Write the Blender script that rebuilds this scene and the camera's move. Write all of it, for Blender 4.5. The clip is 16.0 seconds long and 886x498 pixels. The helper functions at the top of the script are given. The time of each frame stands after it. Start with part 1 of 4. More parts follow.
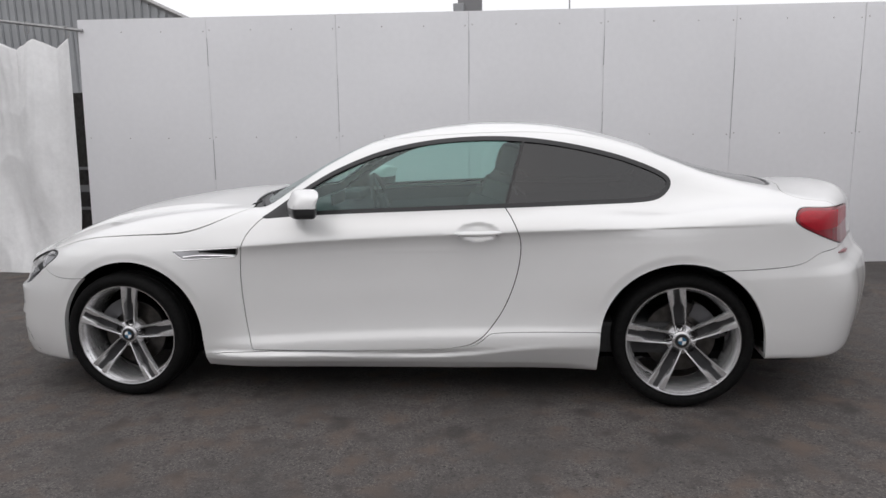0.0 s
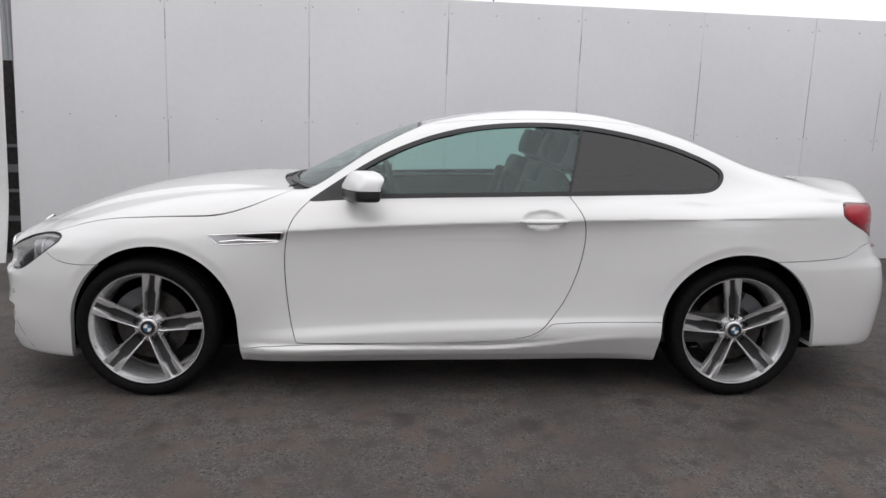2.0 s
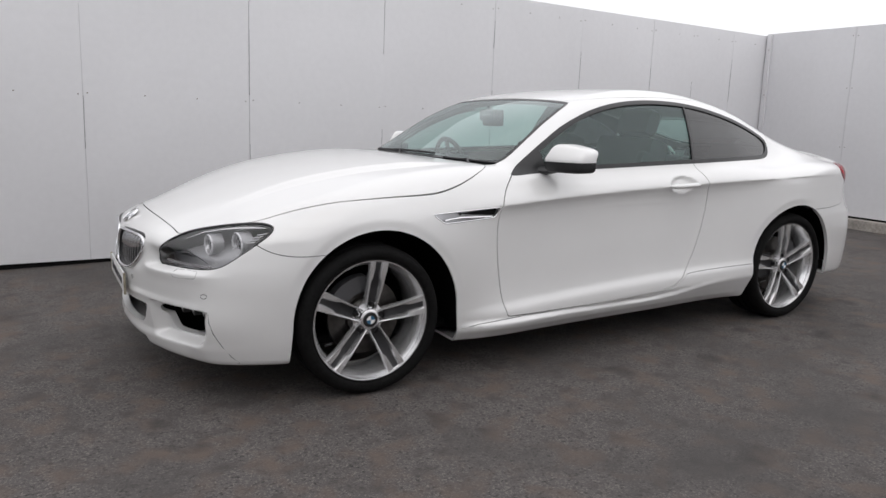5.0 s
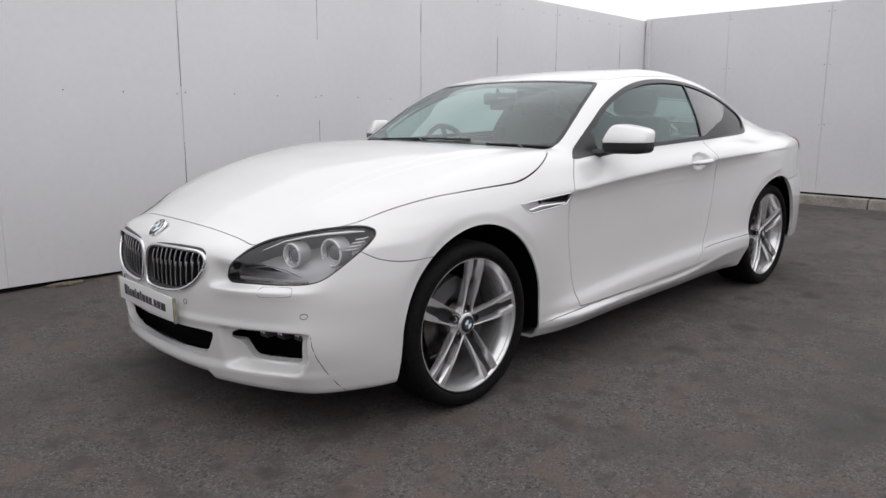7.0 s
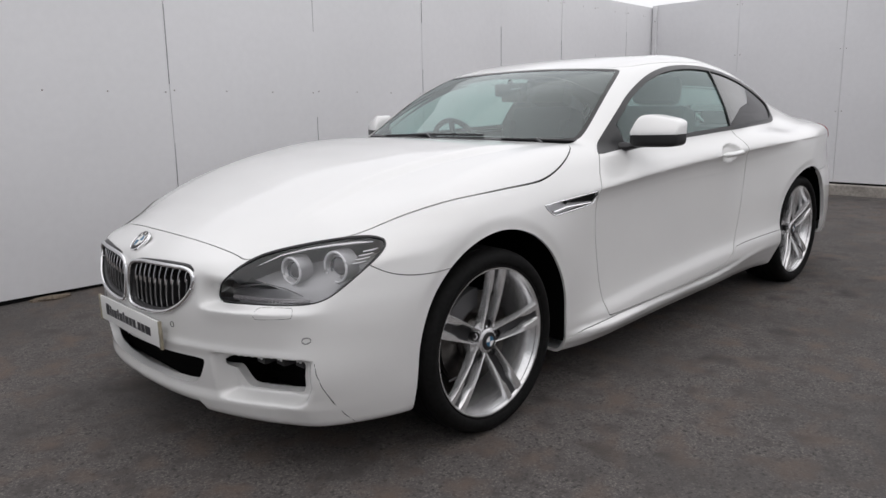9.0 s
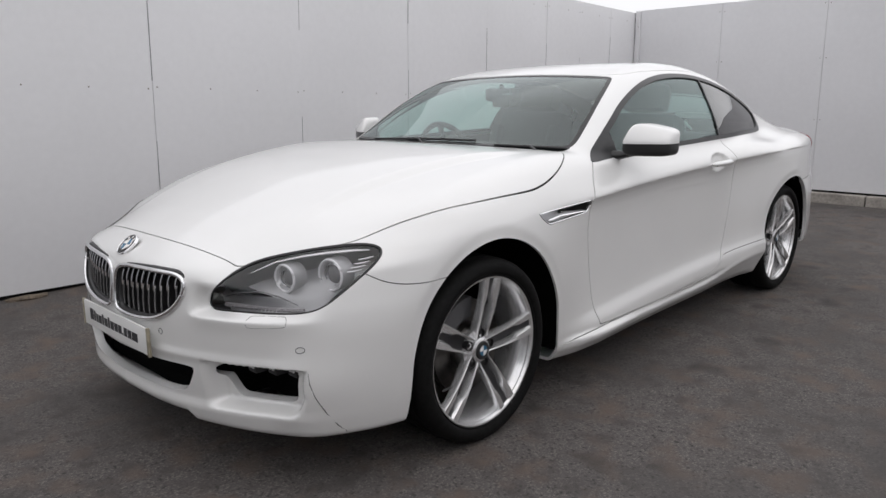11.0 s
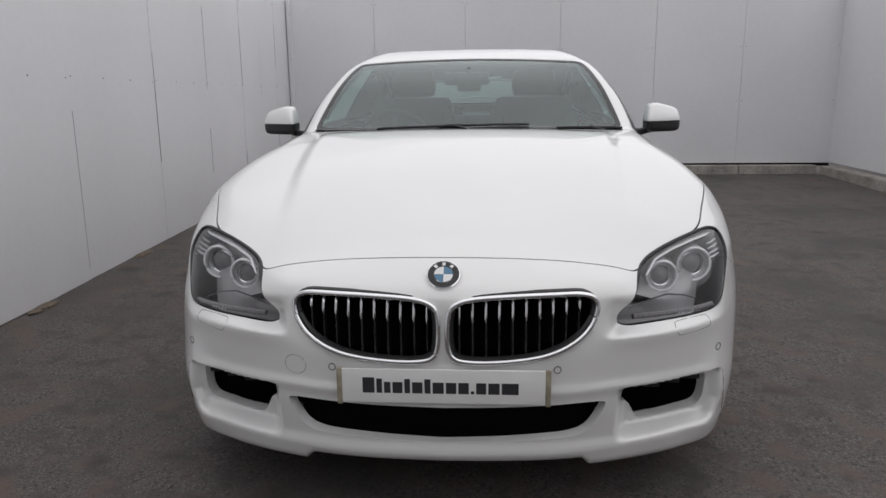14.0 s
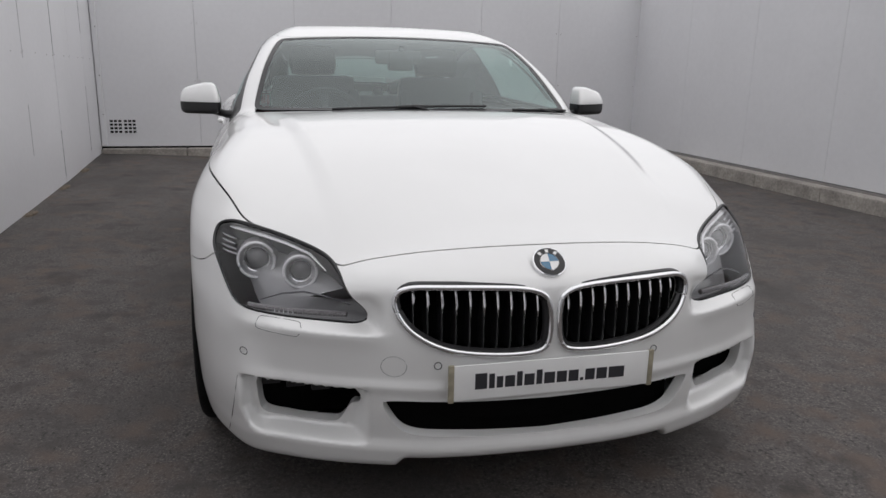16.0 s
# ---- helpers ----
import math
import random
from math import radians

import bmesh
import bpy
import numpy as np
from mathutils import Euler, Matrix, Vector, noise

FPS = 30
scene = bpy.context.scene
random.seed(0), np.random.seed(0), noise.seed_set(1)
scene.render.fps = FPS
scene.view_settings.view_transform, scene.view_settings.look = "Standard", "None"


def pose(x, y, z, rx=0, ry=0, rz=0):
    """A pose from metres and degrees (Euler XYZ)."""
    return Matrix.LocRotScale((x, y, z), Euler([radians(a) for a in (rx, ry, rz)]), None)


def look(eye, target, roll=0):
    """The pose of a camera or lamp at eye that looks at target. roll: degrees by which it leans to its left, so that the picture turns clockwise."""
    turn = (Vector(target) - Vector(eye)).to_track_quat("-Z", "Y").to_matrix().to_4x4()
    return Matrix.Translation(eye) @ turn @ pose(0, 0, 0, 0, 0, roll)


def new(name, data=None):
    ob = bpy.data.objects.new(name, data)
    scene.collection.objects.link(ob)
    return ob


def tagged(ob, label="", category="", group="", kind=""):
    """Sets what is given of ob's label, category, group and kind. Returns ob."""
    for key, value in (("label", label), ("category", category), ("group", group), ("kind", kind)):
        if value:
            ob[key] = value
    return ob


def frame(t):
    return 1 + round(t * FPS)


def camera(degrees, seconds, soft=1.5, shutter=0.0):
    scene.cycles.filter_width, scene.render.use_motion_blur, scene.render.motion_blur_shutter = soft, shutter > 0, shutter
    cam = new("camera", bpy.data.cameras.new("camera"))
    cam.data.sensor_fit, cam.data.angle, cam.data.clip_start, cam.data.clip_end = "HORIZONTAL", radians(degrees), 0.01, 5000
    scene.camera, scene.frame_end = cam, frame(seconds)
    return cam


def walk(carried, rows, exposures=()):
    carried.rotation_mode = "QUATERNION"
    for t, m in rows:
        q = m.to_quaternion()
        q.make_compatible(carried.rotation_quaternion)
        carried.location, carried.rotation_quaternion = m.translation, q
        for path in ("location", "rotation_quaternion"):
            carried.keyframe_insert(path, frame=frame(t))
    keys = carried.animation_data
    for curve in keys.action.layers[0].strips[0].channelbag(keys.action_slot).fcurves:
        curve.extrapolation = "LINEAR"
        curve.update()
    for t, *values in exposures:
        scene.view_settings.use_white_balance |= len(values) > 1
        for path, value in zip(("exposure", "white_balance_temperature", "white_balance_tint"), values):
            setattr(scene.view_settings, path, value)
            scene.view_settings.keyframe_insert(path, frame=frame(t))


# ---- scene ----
cam = camera(63.0, 16.0)
PATH = [
    (0, (2.158, -4.304, 1.423), (1.901, -2.353, 1.07), -1.5),
    (0.5, (2.094, -4.316, 1.413), (1.854, -2.362, 1.06), -1.1),
    (1, (1.932, -4.31, 1.402), (1.728, -2.353, 1.04), -0.5),
    (1.5, (1.644, -4.256, 1.377), (1.557, -2.292, 1.008), 0.1),
    (2, (1.244, -4.214, 1.346), (1.337, -2.248, 0.99), 1.1),
    (2.5, (0.818, -4.162, 1.329), (1.15, -2.22, 0.983), 1.7),
    (3, (0.352, -4.116, 1.335), (0.829, -2.207, 0.974), 2.2),
    (3.5, (-0.131, -4.053, 1.291), (0.523, -2.191, 0.968), 3.0),
    (4, (-0.565, -3.887, 1.272), (0.183, -2.065, 0.925), 3.4),
    (4.2, (-0.722, -3.842, 1.266), (0.071, -2.043, 0.907), 3.5),
    (6.5, (-1.837, -3.023, 1.207), (-0.551, -1.54, 0.826), -1.4),
    (7, (-1.969, -2.769, 1.196), (-0.606, -1.359, 0.805), -0.3),
    (7.5, (-2.019, -2.621, 1.188), (-0.604, -1.263, 0.796), -2.8),
    (8, (-1.932, -2.508, 1.198), (-0.56, -1.11, 0.795), -2.3),
    (8.5, (-1.836, -2.496, 1.183), (-0.498, -1.062, 0.792), -2.1),
    (9, (-1.801, -2.509, 1.188), (-0.439, -1.101, 0.783), -1.5),
    (11.3, (-1.832, -2.404, 1.216), (-0.406, -1.066, 0.806), 0.2),
    (11.5, (-1.910, -2.310, 1.215), (-0.448, -1.010, 0.802), 0.2),
    (12, (-2.187, -1.916, 1.219), (-0.590, -0.784, 0.809), -0.7),
    (12.5, (-2.364, -1.423, 1.196), (-0.653, -0.472, 0.784), -1.5),
    (13, (-2.505, -0.937, 1.207), (-0.668, -0.270, 0.779), -0.5),
    (13.5, (-2.530, -0.463, 1.185), (-0.613, -0.087, 0.753), -1.5),
    (14, (-2.589, -0.112, 1.199), (-0.644, 0.026, 0.756), -0.7),
    (14.5, (-2.603, 0.056, 1.211), (-0.653, 0.077, 0.763), 0.1),
    (15, (-2.602, 0.108, 1.210), (-0.655, 0.131, 0.756), 0.2),
    (15.5, (-2.579, 0.295, 1.189), (-0.634, 0.162, 0.742), 1.3),
    (16, (-2.439, 0.686, 1.200), (-0.559, 0.214, 0.705), 1.1),
]
walk(cam, [(t, look(eye, target, roll)) for t, eye, target, roll in PATH],
     exposures=[(0, .08), (1.5, .10), (3.5, .13), (8, .11), (9, .04), (11.5, .02), (12.5, -.12), (14.5, -.22), (16, -.15)])


# ---- world and light: a bright, even overcast ----
world = bpy.data.worlds.new("overcast_sky")
scene.world = world
world.use_nodes = True
wn, wl = world.node_tree.nodes, world.node_tree.links
sky = wn.new("ShaderNodeTexSky")
sky.sky_type, sky.sun_disc = "NISHITA", False
sky.sun_elevation, sky.sun_rotation = radians(58), radians(200)
sky.air_density, sky.dust_density = 1.0, 3.0
cloud = wn.new("ShaderNodeMix")
cloud.data_type = "RGBA"
cloud.inputs[0].default_value = 0.90
cloud.inputs[7].default_value = (9.6, 9.5, 9.8, 1)
wl.new(sky.outputs[0], cloud.inputs[6])
wl.new(cloud.outputs[2], wn["Background"].inputs[0])
wn["Background"].inputs[1].default_value = 0.108
sun = new("sun", bpy.data.lights.new("sun", "SUN"))
sun.data.energy, sun.data.angle = 0.6, radians(140)
sun.data.color = (1.0, 0.98, 0.95)
sun.matrix_world = look((0.8, -3.4, 7), (0, 0, 0))


# ---- materials ----
def material(name, rgb, rough=0.5, metal=0.0, coat=0.0, grain=0.0, grain_size=40.0, stain=0.0, stain_size=1.5, relief=0.0, relief_size=200.0, spec=0.5):
    """A painted or plain surface: grain and stains vary the colour, relief bumps it."""
    m = bpy.data.materials.new(name)
    m.use_nodes = True
    n, l = m.node_tree.nodes, m.node_tree.links
    b = n["Principled BSDF"]
    b.inputs["Base Color"].default_value = (*rgb, 1)
    b.inputs["Roughness"].default_value, b.inputs["Metallic"].default_value = rough, metal
    b.inputs["Coat Weight"].default_value, b.inputs["Specular IOR Level"].default_value = coat, spec
    b.inputs["Coat Roughness"].default_value = 0.03
    place = n.new("ShaderNodeTexCoord")
    colour = None
    for amount, size, detail in ((stain, stain_size, 6), (grain, grain_size, 3)):
        if amount:
            t = n.new("ShaderNodeTexNoise")
            t.inputs["Scale"].default_value, t.inputs["Detail"].default_value = size, detail
            l.new(place.outputs["Object"], t.inputs["Vector"])
            r = n.new("ShaderNodeMapRange")
            r.inputs[1].default_value, r.inputs[2].default_value = 0.3, 0.7
            r.inputs[3].default_value, r.inputs[4].default_value = 1 - amount, 1 + amount
            l.new(t.outputs[0], r.inputs[0])
            x = n.new("ShaderNodeMix")
            x.data_type, x.blend_type = "RGBA", "MULTIPLY"
            x.inputs[0].default_value = 1
            x.inputs[6].default_value = (*rgb, 1)
            if colour:
                l.new(colour, x.inputs[6])
            l.new(r.outputs[0], x.inputs[7])
            colour = x.outputs[2]
    if colour:
        l.new(colour, b.inputs["Base Color"])
    if relief:
        t = n.new("ShaderNodeTexNoise")
        t.inputs["Scale"].default_value, t.inputs["Detail"].default_value = relief_size, 4
        l.new(place.outputs["Object"], t.inputs["Vector"])
        p = n.new("ShaderNodeBump")
        p.inputs["Strength"].default_value, p.inputs["Distance"].default_value = min(1, relief), 0.004
        l.new(t.outputs[0], p.inputs["Height"])
        l.new(p.outputs[0], b.inputs["Normal"])
    return m


def pane(name, tint, ior=1.45, gloss=0.02, cast=(1, 1, 1)):
    """Thin tinted glass: clear through, glossier at a glancing angle."""
    m = bpy.data.materials.new(name)
    m.use_nodes = True
    n, l = m.node_tree.nodes, m.node_tree.links
    n.remove(n["Principled BSDF"])
    mix, clear, shine, rim = n.new("ShaderNodeMixShader"), n.new("ShaderNodeBsdfTransparent"), n.new("ShaderNodeBsdfGlossy"), n.new("ShaderNodeLayerWeight")
    power, share = n.new("ShaderNodeMath"), n.new("ShaderNodeMapRange")
    clear.inputs[0].default_value = (*tint, 1)
    shine.inputs["Roughness"].default_value = gloss
    shine.inputs["Color"].default_value = (*cast, 1)
    rim.inputs[0].default_value = 0.5
    power.operation = "POWER"
    power.inputs[1].default_value = 4.0
    share.inputs[3].default_value, share.inputs[4].default_value = ((ior - 1) / (ior + 1)) ** 2 * 1.6, 1.0
    l.new(rim.outputs["Facing"], power.inputs[0])
    l.new(power.outputs[0], share.inputs[0])
    l.new(share.outputs[0], mix.inputs[0])
    l.new(clear.outputs[0], mix.inputs[1])
    l.new(shine.outputs[0], mix.inputs[2])
    l.new(mix.outputs[0], n["Material Output"].inputs[0])
    return m


PAINT = material("pearl_white_paint", (.82, .82, .81), 0.36, metal=.13, coat=0.9, stain=.015, stain_size=3)
BLACK_TRIM = material("black_trim", (.016, .016, .017), 0.35, grain=.1)
GAP = material("dark_gap", (.012, .012, .012), 0.9, spec=.1)
CLEAR_GREY = material("clear_grey_plastic", (.22, .21, .215), 0.25, grain=.25, grain_size=140)
RUBBER = material("tyre_rubber", (.007, .007, .007), 0.7, grain=.3, grain_size=60, relief=.25, relief_size=300, spec=.12)
ALLOY = material("silver_alloy", (.80, .80, .805), 0.24, metal=.74, coat=.4, grain=.03, grain_size=90)
# Silver alloy darkened by hand: the recess's shade is put into the colour.
ALLOY_SHADED = material("shaded_recess_alloy", (.045, .045, .047), 0.55, metal=.3, grain=.1)
STEEL = material("brake_steel", (.09, .085, .08), 0.42, metal=1.0, grain=.25, grain_size=30)
CHROME = material("chrome", (.86, .86, .87), 0.10, metal=1.0)
SATIN = material("satin_silver", (.62, .62, .63), 0.3, metal=1.0)
CABIN_BLACK = material("cabin_black", (.035, .035, .036), 0.6, grain=.15, grain_size=120)
LEATHER = material("black_leather", (.010, .010, .010), 0.6, grain=.12, grain_size=60)
LINING = material("grey_headlining", (.13, .13, .13), 0.9, grain=.08, grain_size=200)
MESHY = material("black_mesh", (.006, .006, .006), 0.9, spec=.05)
WHITE_PLASTIC = material("white_plate", (.82, .82, .81), 0.35, stain=.03, stain_size=12)
PRINT = material("dark_print", (.03, .03, .035), 0.5)
TAPE = material("brown_tape", (.30, .27, .20), 0.6, stain=.25, stain_size=40)
BLUE = material("badge_blue", (.06, .18, .30), 0.25, coat=.6)
GREY_BAR = material("grey_bar", (.30, .30, .305), 0.25, metal=.8)
HALO = material("clear_halo_ring", (.88, .88, .89), 0.12, coat=.8)
RED_LENS = material("red_lens", (.36, .005, .016), 0.25, spec=.25, coat=.08, grain=.10, grain_size=70)
RED_DARK = material("dark_red_lens", (.22, .004, .012), 0.15, spec=.3, coat=.25)
HOUSING = material("lamp_housing", (.38, .38, .385), 0.30, metal=.3, grain=.06, grain_size=30)
HOUSING_DARK = material("lamp_bulb_grey", (.10, .10, .105), 0.25)
LENS = material("projector_lens", (.11, .11, .115), 0.05, coat=1.0)
LED_WHITE = material("white_reflector", (.85, .85, .86), 0.2, metal=.35)
GLASS_FRONT = pane("windscreen_glass", (.64, .80, .76), 1.70, cast=(.86, .93, .92))
GLASS_SIDE = pane("side_glass", (.58, .78, .74), 1.58, cast=(.80, .92, .91))
GLASS_DARK = pane("privacy_glass", (.05, .05, .054), 1.5)
GLASS_REAR = pane("rear_glass", (.45, .56, .53), 1.5)
GLASS_LAMP = pane("lamp_glass", (.93, .93, .94), 1.45)


# ---- small builders ----
def finish(name, bm, mat, parent=None, label="", smooth=True):
    me = bpy.data.meshes.new(name)
    bmesh.ops.recalc_face_normals(bm, faces=bm.faces)
    bm.to_mesh(me)
    bm.free()
    if smooth:
        me.polygons.foreach_set("use_smooth", np.ones(len(me.polygons), bool))
        me.set_sharp_from_angle(angle=radians(38))
    me.materials.append(mat)
    ob = new(name, me)
    if parent:
        ob.parent = parent
    if label:
        tagged(ob, label)
    return ob


part = finish


def add_box(bm, x0, x1, y0, y1, z0, z1, bevel=0.0, turn=None):
    got = bmesh.ops.create_cube(bm, size=1)["verts"]
    for v in got:
        v.co = (x0 + (v.co.x + .5) * (x1 - x0), y0 + (v.co.y + .5) * (y1 - y0), z0 + (v.co.z + .5) * (z1 - z0))
    if bevel:
        out = bmesh.ops.bevel(bm, geom=list({e for v in got for e in v.link_edges}), offset=bevel, segments=2, affect="EDGES", profile=.6)
        got = list({v for f in out["faces"] for v in f.verts} | {v for v in got if v.is_valid})
    if turn is not None:
        bmesh.ops.transform(bm, matrix=turn, verts=[v for v in got if v.is_valid])
    return got


def boxed(x0, x1, y0, y1, z0, z1, bevel=0.0):
    bm = bmesh.new()
    add_box(bm, x0, x1, y0, y1, z0, z1, bevel)
    return bm


def lathe(profile, segs=64, bm=None):
    """Turns a profile of (radius, along) about the y axis."""
    bm = bm or bmesh.new()
    rings = [[bm.verts.new((r * math.cos(2 * math.pi * i / segs), a, r * math.sin(2 * math.pi * i / segs))) for i in range(segs)] for r, a in profile]
    for r0, r1 in zip(rings, rings[1:]):
        for i in range(segs):
            bm.faces.new((r0[i], r0[(i + 1) % segs], r1[(i + 1) % segs], r1[i]))
    return bm


def tube(points, radius, closed=False, sides=6, bm=None, flat=1.0):
    """A round bar along points."""
    bm = bm or bmesh.new()
    pts = [Vector(p) for p in points]
    n, rings = len(pts), []
    for i, p in enumerate(pts):
        a = pts[(i - 1) % n] if closed or i else p
        b = pts[(i + 1) % n] if closed or i < n - 1 else p
        d = (b - a).normalized()
        u = d.cross(Vector((0, 0, 1)) if abs(d.z) < .9 else Vector((1, 0, 0))).normalized()
        w = d.cross(u)
        r = radius[i] if isinstance(radius, (list, tuple)) else radius
        rings.append([bm.verts.new(p + r * (math.cos(2 * math.pi * k / sides) * u + flat * math.sin(2 * math.pi * k / sides) * w)) for k in range(sides)])
    for i in range(n if closed else n - 1):
        for k in range(sides):
            bm.faces.new((rings[i][k], rings[i][(k + 1) % sides], rings[(i + 1) % n][(k + 1) % sides], rings[(i + 1) % n][k]))
    if not closed:
        bm.faces.new(rings[0]), bm.faces.new(rings[-1])
    return bm


def rounded(poly, times=2):
    """A closed outline with its corners cut twice."""
    p = np.array(poly, float)
    for _ in range(times):
        q = np.roll(p, -1, 0)
        p = np.stack([.75 * p + .25 * q, .25 * p + .75 * q], 1).reshape(-1, 2)
    return p


def outline(poly, u, v, times=2):
    """Signed distance to a rounded outline, negative inside."""
    p = rounded(poly, times)
    u, v = np.broadcast_arrays(np.asarray(u, float), np.asarray(v, float))
    near = (u > p[:, 0].min() - .08) & (u < p[:, 0].max() + .08) & (v > p[:, 1].min() - .08) & (v < p[:, 1].max() + .08)
    if u.size > 500 and not near.all():
        far = np.full(u.shape, .08)
        if near.any():
            far[near] = outline(poly, u[near], v[near], times)
        return far
    q = np.roll(p, -1, 0)
    best, inside = np.full(u.shape, 1e9), np.zeros(u.shape, bool)
    for (ax, ay), (bx, by) in zip(p, q):
        dx, dy = bx - ax, by - ay
        s = np.clip(((u - ax) * dx + (v - ay) * dy) / (dx * dx + dy * dy + 1e-12), 0, 1)
        best = np.minimum(best, (u - ax - s * dx) ** 2 + (v - ay - s * dy) ** 2)
        if ay != by:
            inside ^= ((ay > v) != (by > v)) & (u < ax + (v - ay) * dx / dy)
    return np.where(inside, -1, 1) * np.sqrt(best)


# ---- the car's outer skin as a field: negative inside ----


def curve(pairs):
    """A smooth curve through (x, y) pairs, held level past its ends."""
    xs, ys = np.array([p[0] for p in pairs], float), np.array([p[1] for p in pairs], float)
    h, d = np.diff(xs), np.diff(ys) / np.diff(xs)
    m = np.concatenate([[d[0]], np.where(d[:-1] * d[1:] > 0, 2 * d[:-1] * d[1:] / np.where(d[:-1] + d[1:] == 0, 1, d[:-1] + d[1:]), 0), [d[-1]]])

    def value(x):
        x = np.clip(x, xs[0], xs[-1])
        i = np.clip(np.searchsorted(xs, x, side="right") - 1, 0, len(h) - 1)
        s = (x - xs[i]) / h[i]
        return ys[i] * (1 + 2 * s) * (1 - s) ** 2 + h[i] * m[i] * s * (1 - s) ** 2 + ys[i + 1] * s * s * (3 - 2 * s) + h[i] * m[i + 1] * s * s * (s - 1)
    return value


def smax(a, b, k):
    h = np.maximum(k - np.abs(a - b), 0) / k
    return np.maximum(a, b) + h * h * k / 4


def smin(a, b, k):
    return -smax(-a, -b, k)


def step(a, b, x):
    s = np.clip((x - a) / (b - a), 0, 1)
    return s * s * (3 - 2 * s)


def bump(x, c, w):
    return np.exp(-((x - c) / w) ** 2)


NOSE = curve([(.12, -.83), (.22, -.862), (.3, -.88), (.42, -.893), (.52, -.893), (.62, -.884), (.70, -.872), (.76, -.80), (.82, -.70), (.87, -.66), (.94, -.65)])
NOSE_PLAN = curve([(0, 0), (.15, .006), (.285, .022), (.44, .066), (.6, .135), (.73, .225), (.82, .345), (.88, .44), (.95, .53)])
NOSE_SWEEP = curve([(.2, 1.0), (.5, 1.0), (.58, 1.04), (.64, 1.12), (.70, 1.18), (.8, 1.2)])
TAIL = curve([(.2, 3.92), (.32, 3.96), (.52, 3.985), (.65, 3.965), (.71, 3.915), (.81, 3.88), (.95, 3.87), (1.05, 3.84)])
TAIL_PLAN = curve([(0, 0), (.15, .03), (.3, .10), (.5, .20), (.65, .275), (.75, .345), (.83, .45), (.9, .70), (.96, 1.1)])
HOOD = curve([(-.95, .650), (-.88, .700), (-.82, .732), (-.72, .778), (-.62, .818), (-.425, .882), (-.236, .932), (-.05, .966), (.135, .99), (.317, 1.003), (.6, 1.012), (.8, 1.012),
              (1.2, 1.0), (2.0, 1.01), (2.6, 1.04), (3.0, 1.065), (3.25, 1.05), (3.45, 1.034), (3.6, 1.037), (3.72, 1.035), (3.8, 1.012), (3.9, .96)])
HOOD_DROP = curve([(-.9, .10), (-.82, .13), (-.7, .162), (-.45, .092), (-.1, .055), (.3, .035), (.7, .02), (1.2, .02), (2.2, .03), (2.8, .07), (3.3, .06), (3.8, .06)])
BODY_W = curve([(-.9, .80), (-.6, .845), (-.3, .893), (0, .915), (.4, .902), (.8, .888), (1.4, .882), (2.0, .885), (2.4, .905), (2.8, .932), (3.1, .922), (3.4, .885), (3.7, .84), (4.0, .80)])
CREASE = curve([(-.9, .70), (-.5, .745), (0, .775), (.7, .818), (1.15, .847), (1.62, .868), (2.0, .880), (2.3, .891), (2.6, .901), (2.92, .911), (3.3, .913), (3.9, .905)])
FLANK = curve([(-.75, -.06), (-.66, -.022), (-.60, .012), (-.56, .03), (-.52, .026), (-.46, .002), (-.38, -.010), (-.28, -.0180), (-.18, -.0235), (-.12, -.0245), (-.065, -.0222), (-.03, -.0150), (-.011, -.0062), (0, 0), (.011, -.0032)])
WING = curve([(-.75, -.09), (-.66, -.060), (-.58, -.034), (-.45, -.012), (-.30, -.008), (-.15, -.013), (-.05, -.023), (0, -.032), (.06, -.053), (.12, -.088), (.18, -.133), (.3, -.25)])
SHOULDER = curve([(-.011, -.003), (0, 0), (.011, -.003), (.03, -.0115), (.08, -.042), (.14, -.08), (.2, -.125), (.3, -.22)])
SHOULDER_TAPER = curve([(-.9, 1.0), (.4, 1.0), (2.2, 1.0), (2.9, 1.0), (3.4, 1.25), (3.8, 1.5)])
BOTTOM = curve([(-.9, .206), (-.6, .193), (-.3, .189), (.45, .178), (2.45, .188), (3.2, .27), (3.6, .255), (3.95, .27)])
CABIN = curve([(-1.2, -.4), (-.2, .5), (.3, .86), (.5, .966), (.603, 1.018), (.855, 1.148), (1.03, 1.232), (1.245, 1.312), (1.374, 1.345), (1.54, 1.375), (1.71, 1.394), (1.874, 1.403), (2.04, 1.400),
               (2.2, 1.387), (2.36, 1.360), (2.525, 1.322), (2.686, 1.275), (2.847, 1.214), (3.008, 1.15), (3.168, 1.092), (3.328, 1.035), (3.5, .965), (4.2, .5)])
CABIN_SHIFT = curve([(.3, .34), (.8, .30), (1.1, .16), (1.4, .02), (1.9, 0), (2.3, -.05), (2.7, -.14), (3.3, -.18)])
GLASS_W = curve([(.5, .70), (.75, .765), (1.1, .80), (1.5, .812), (2.0, .806), (2.4, .775), (2.8, .712), (3.1, .65), (3.4, .58), (3.6, .56)])
LEAN = curve([(.9, .03), (1.0, 0), (1.1, -.045), (1.2, -.105), (1.3, -.172), (1.4, -.285)])


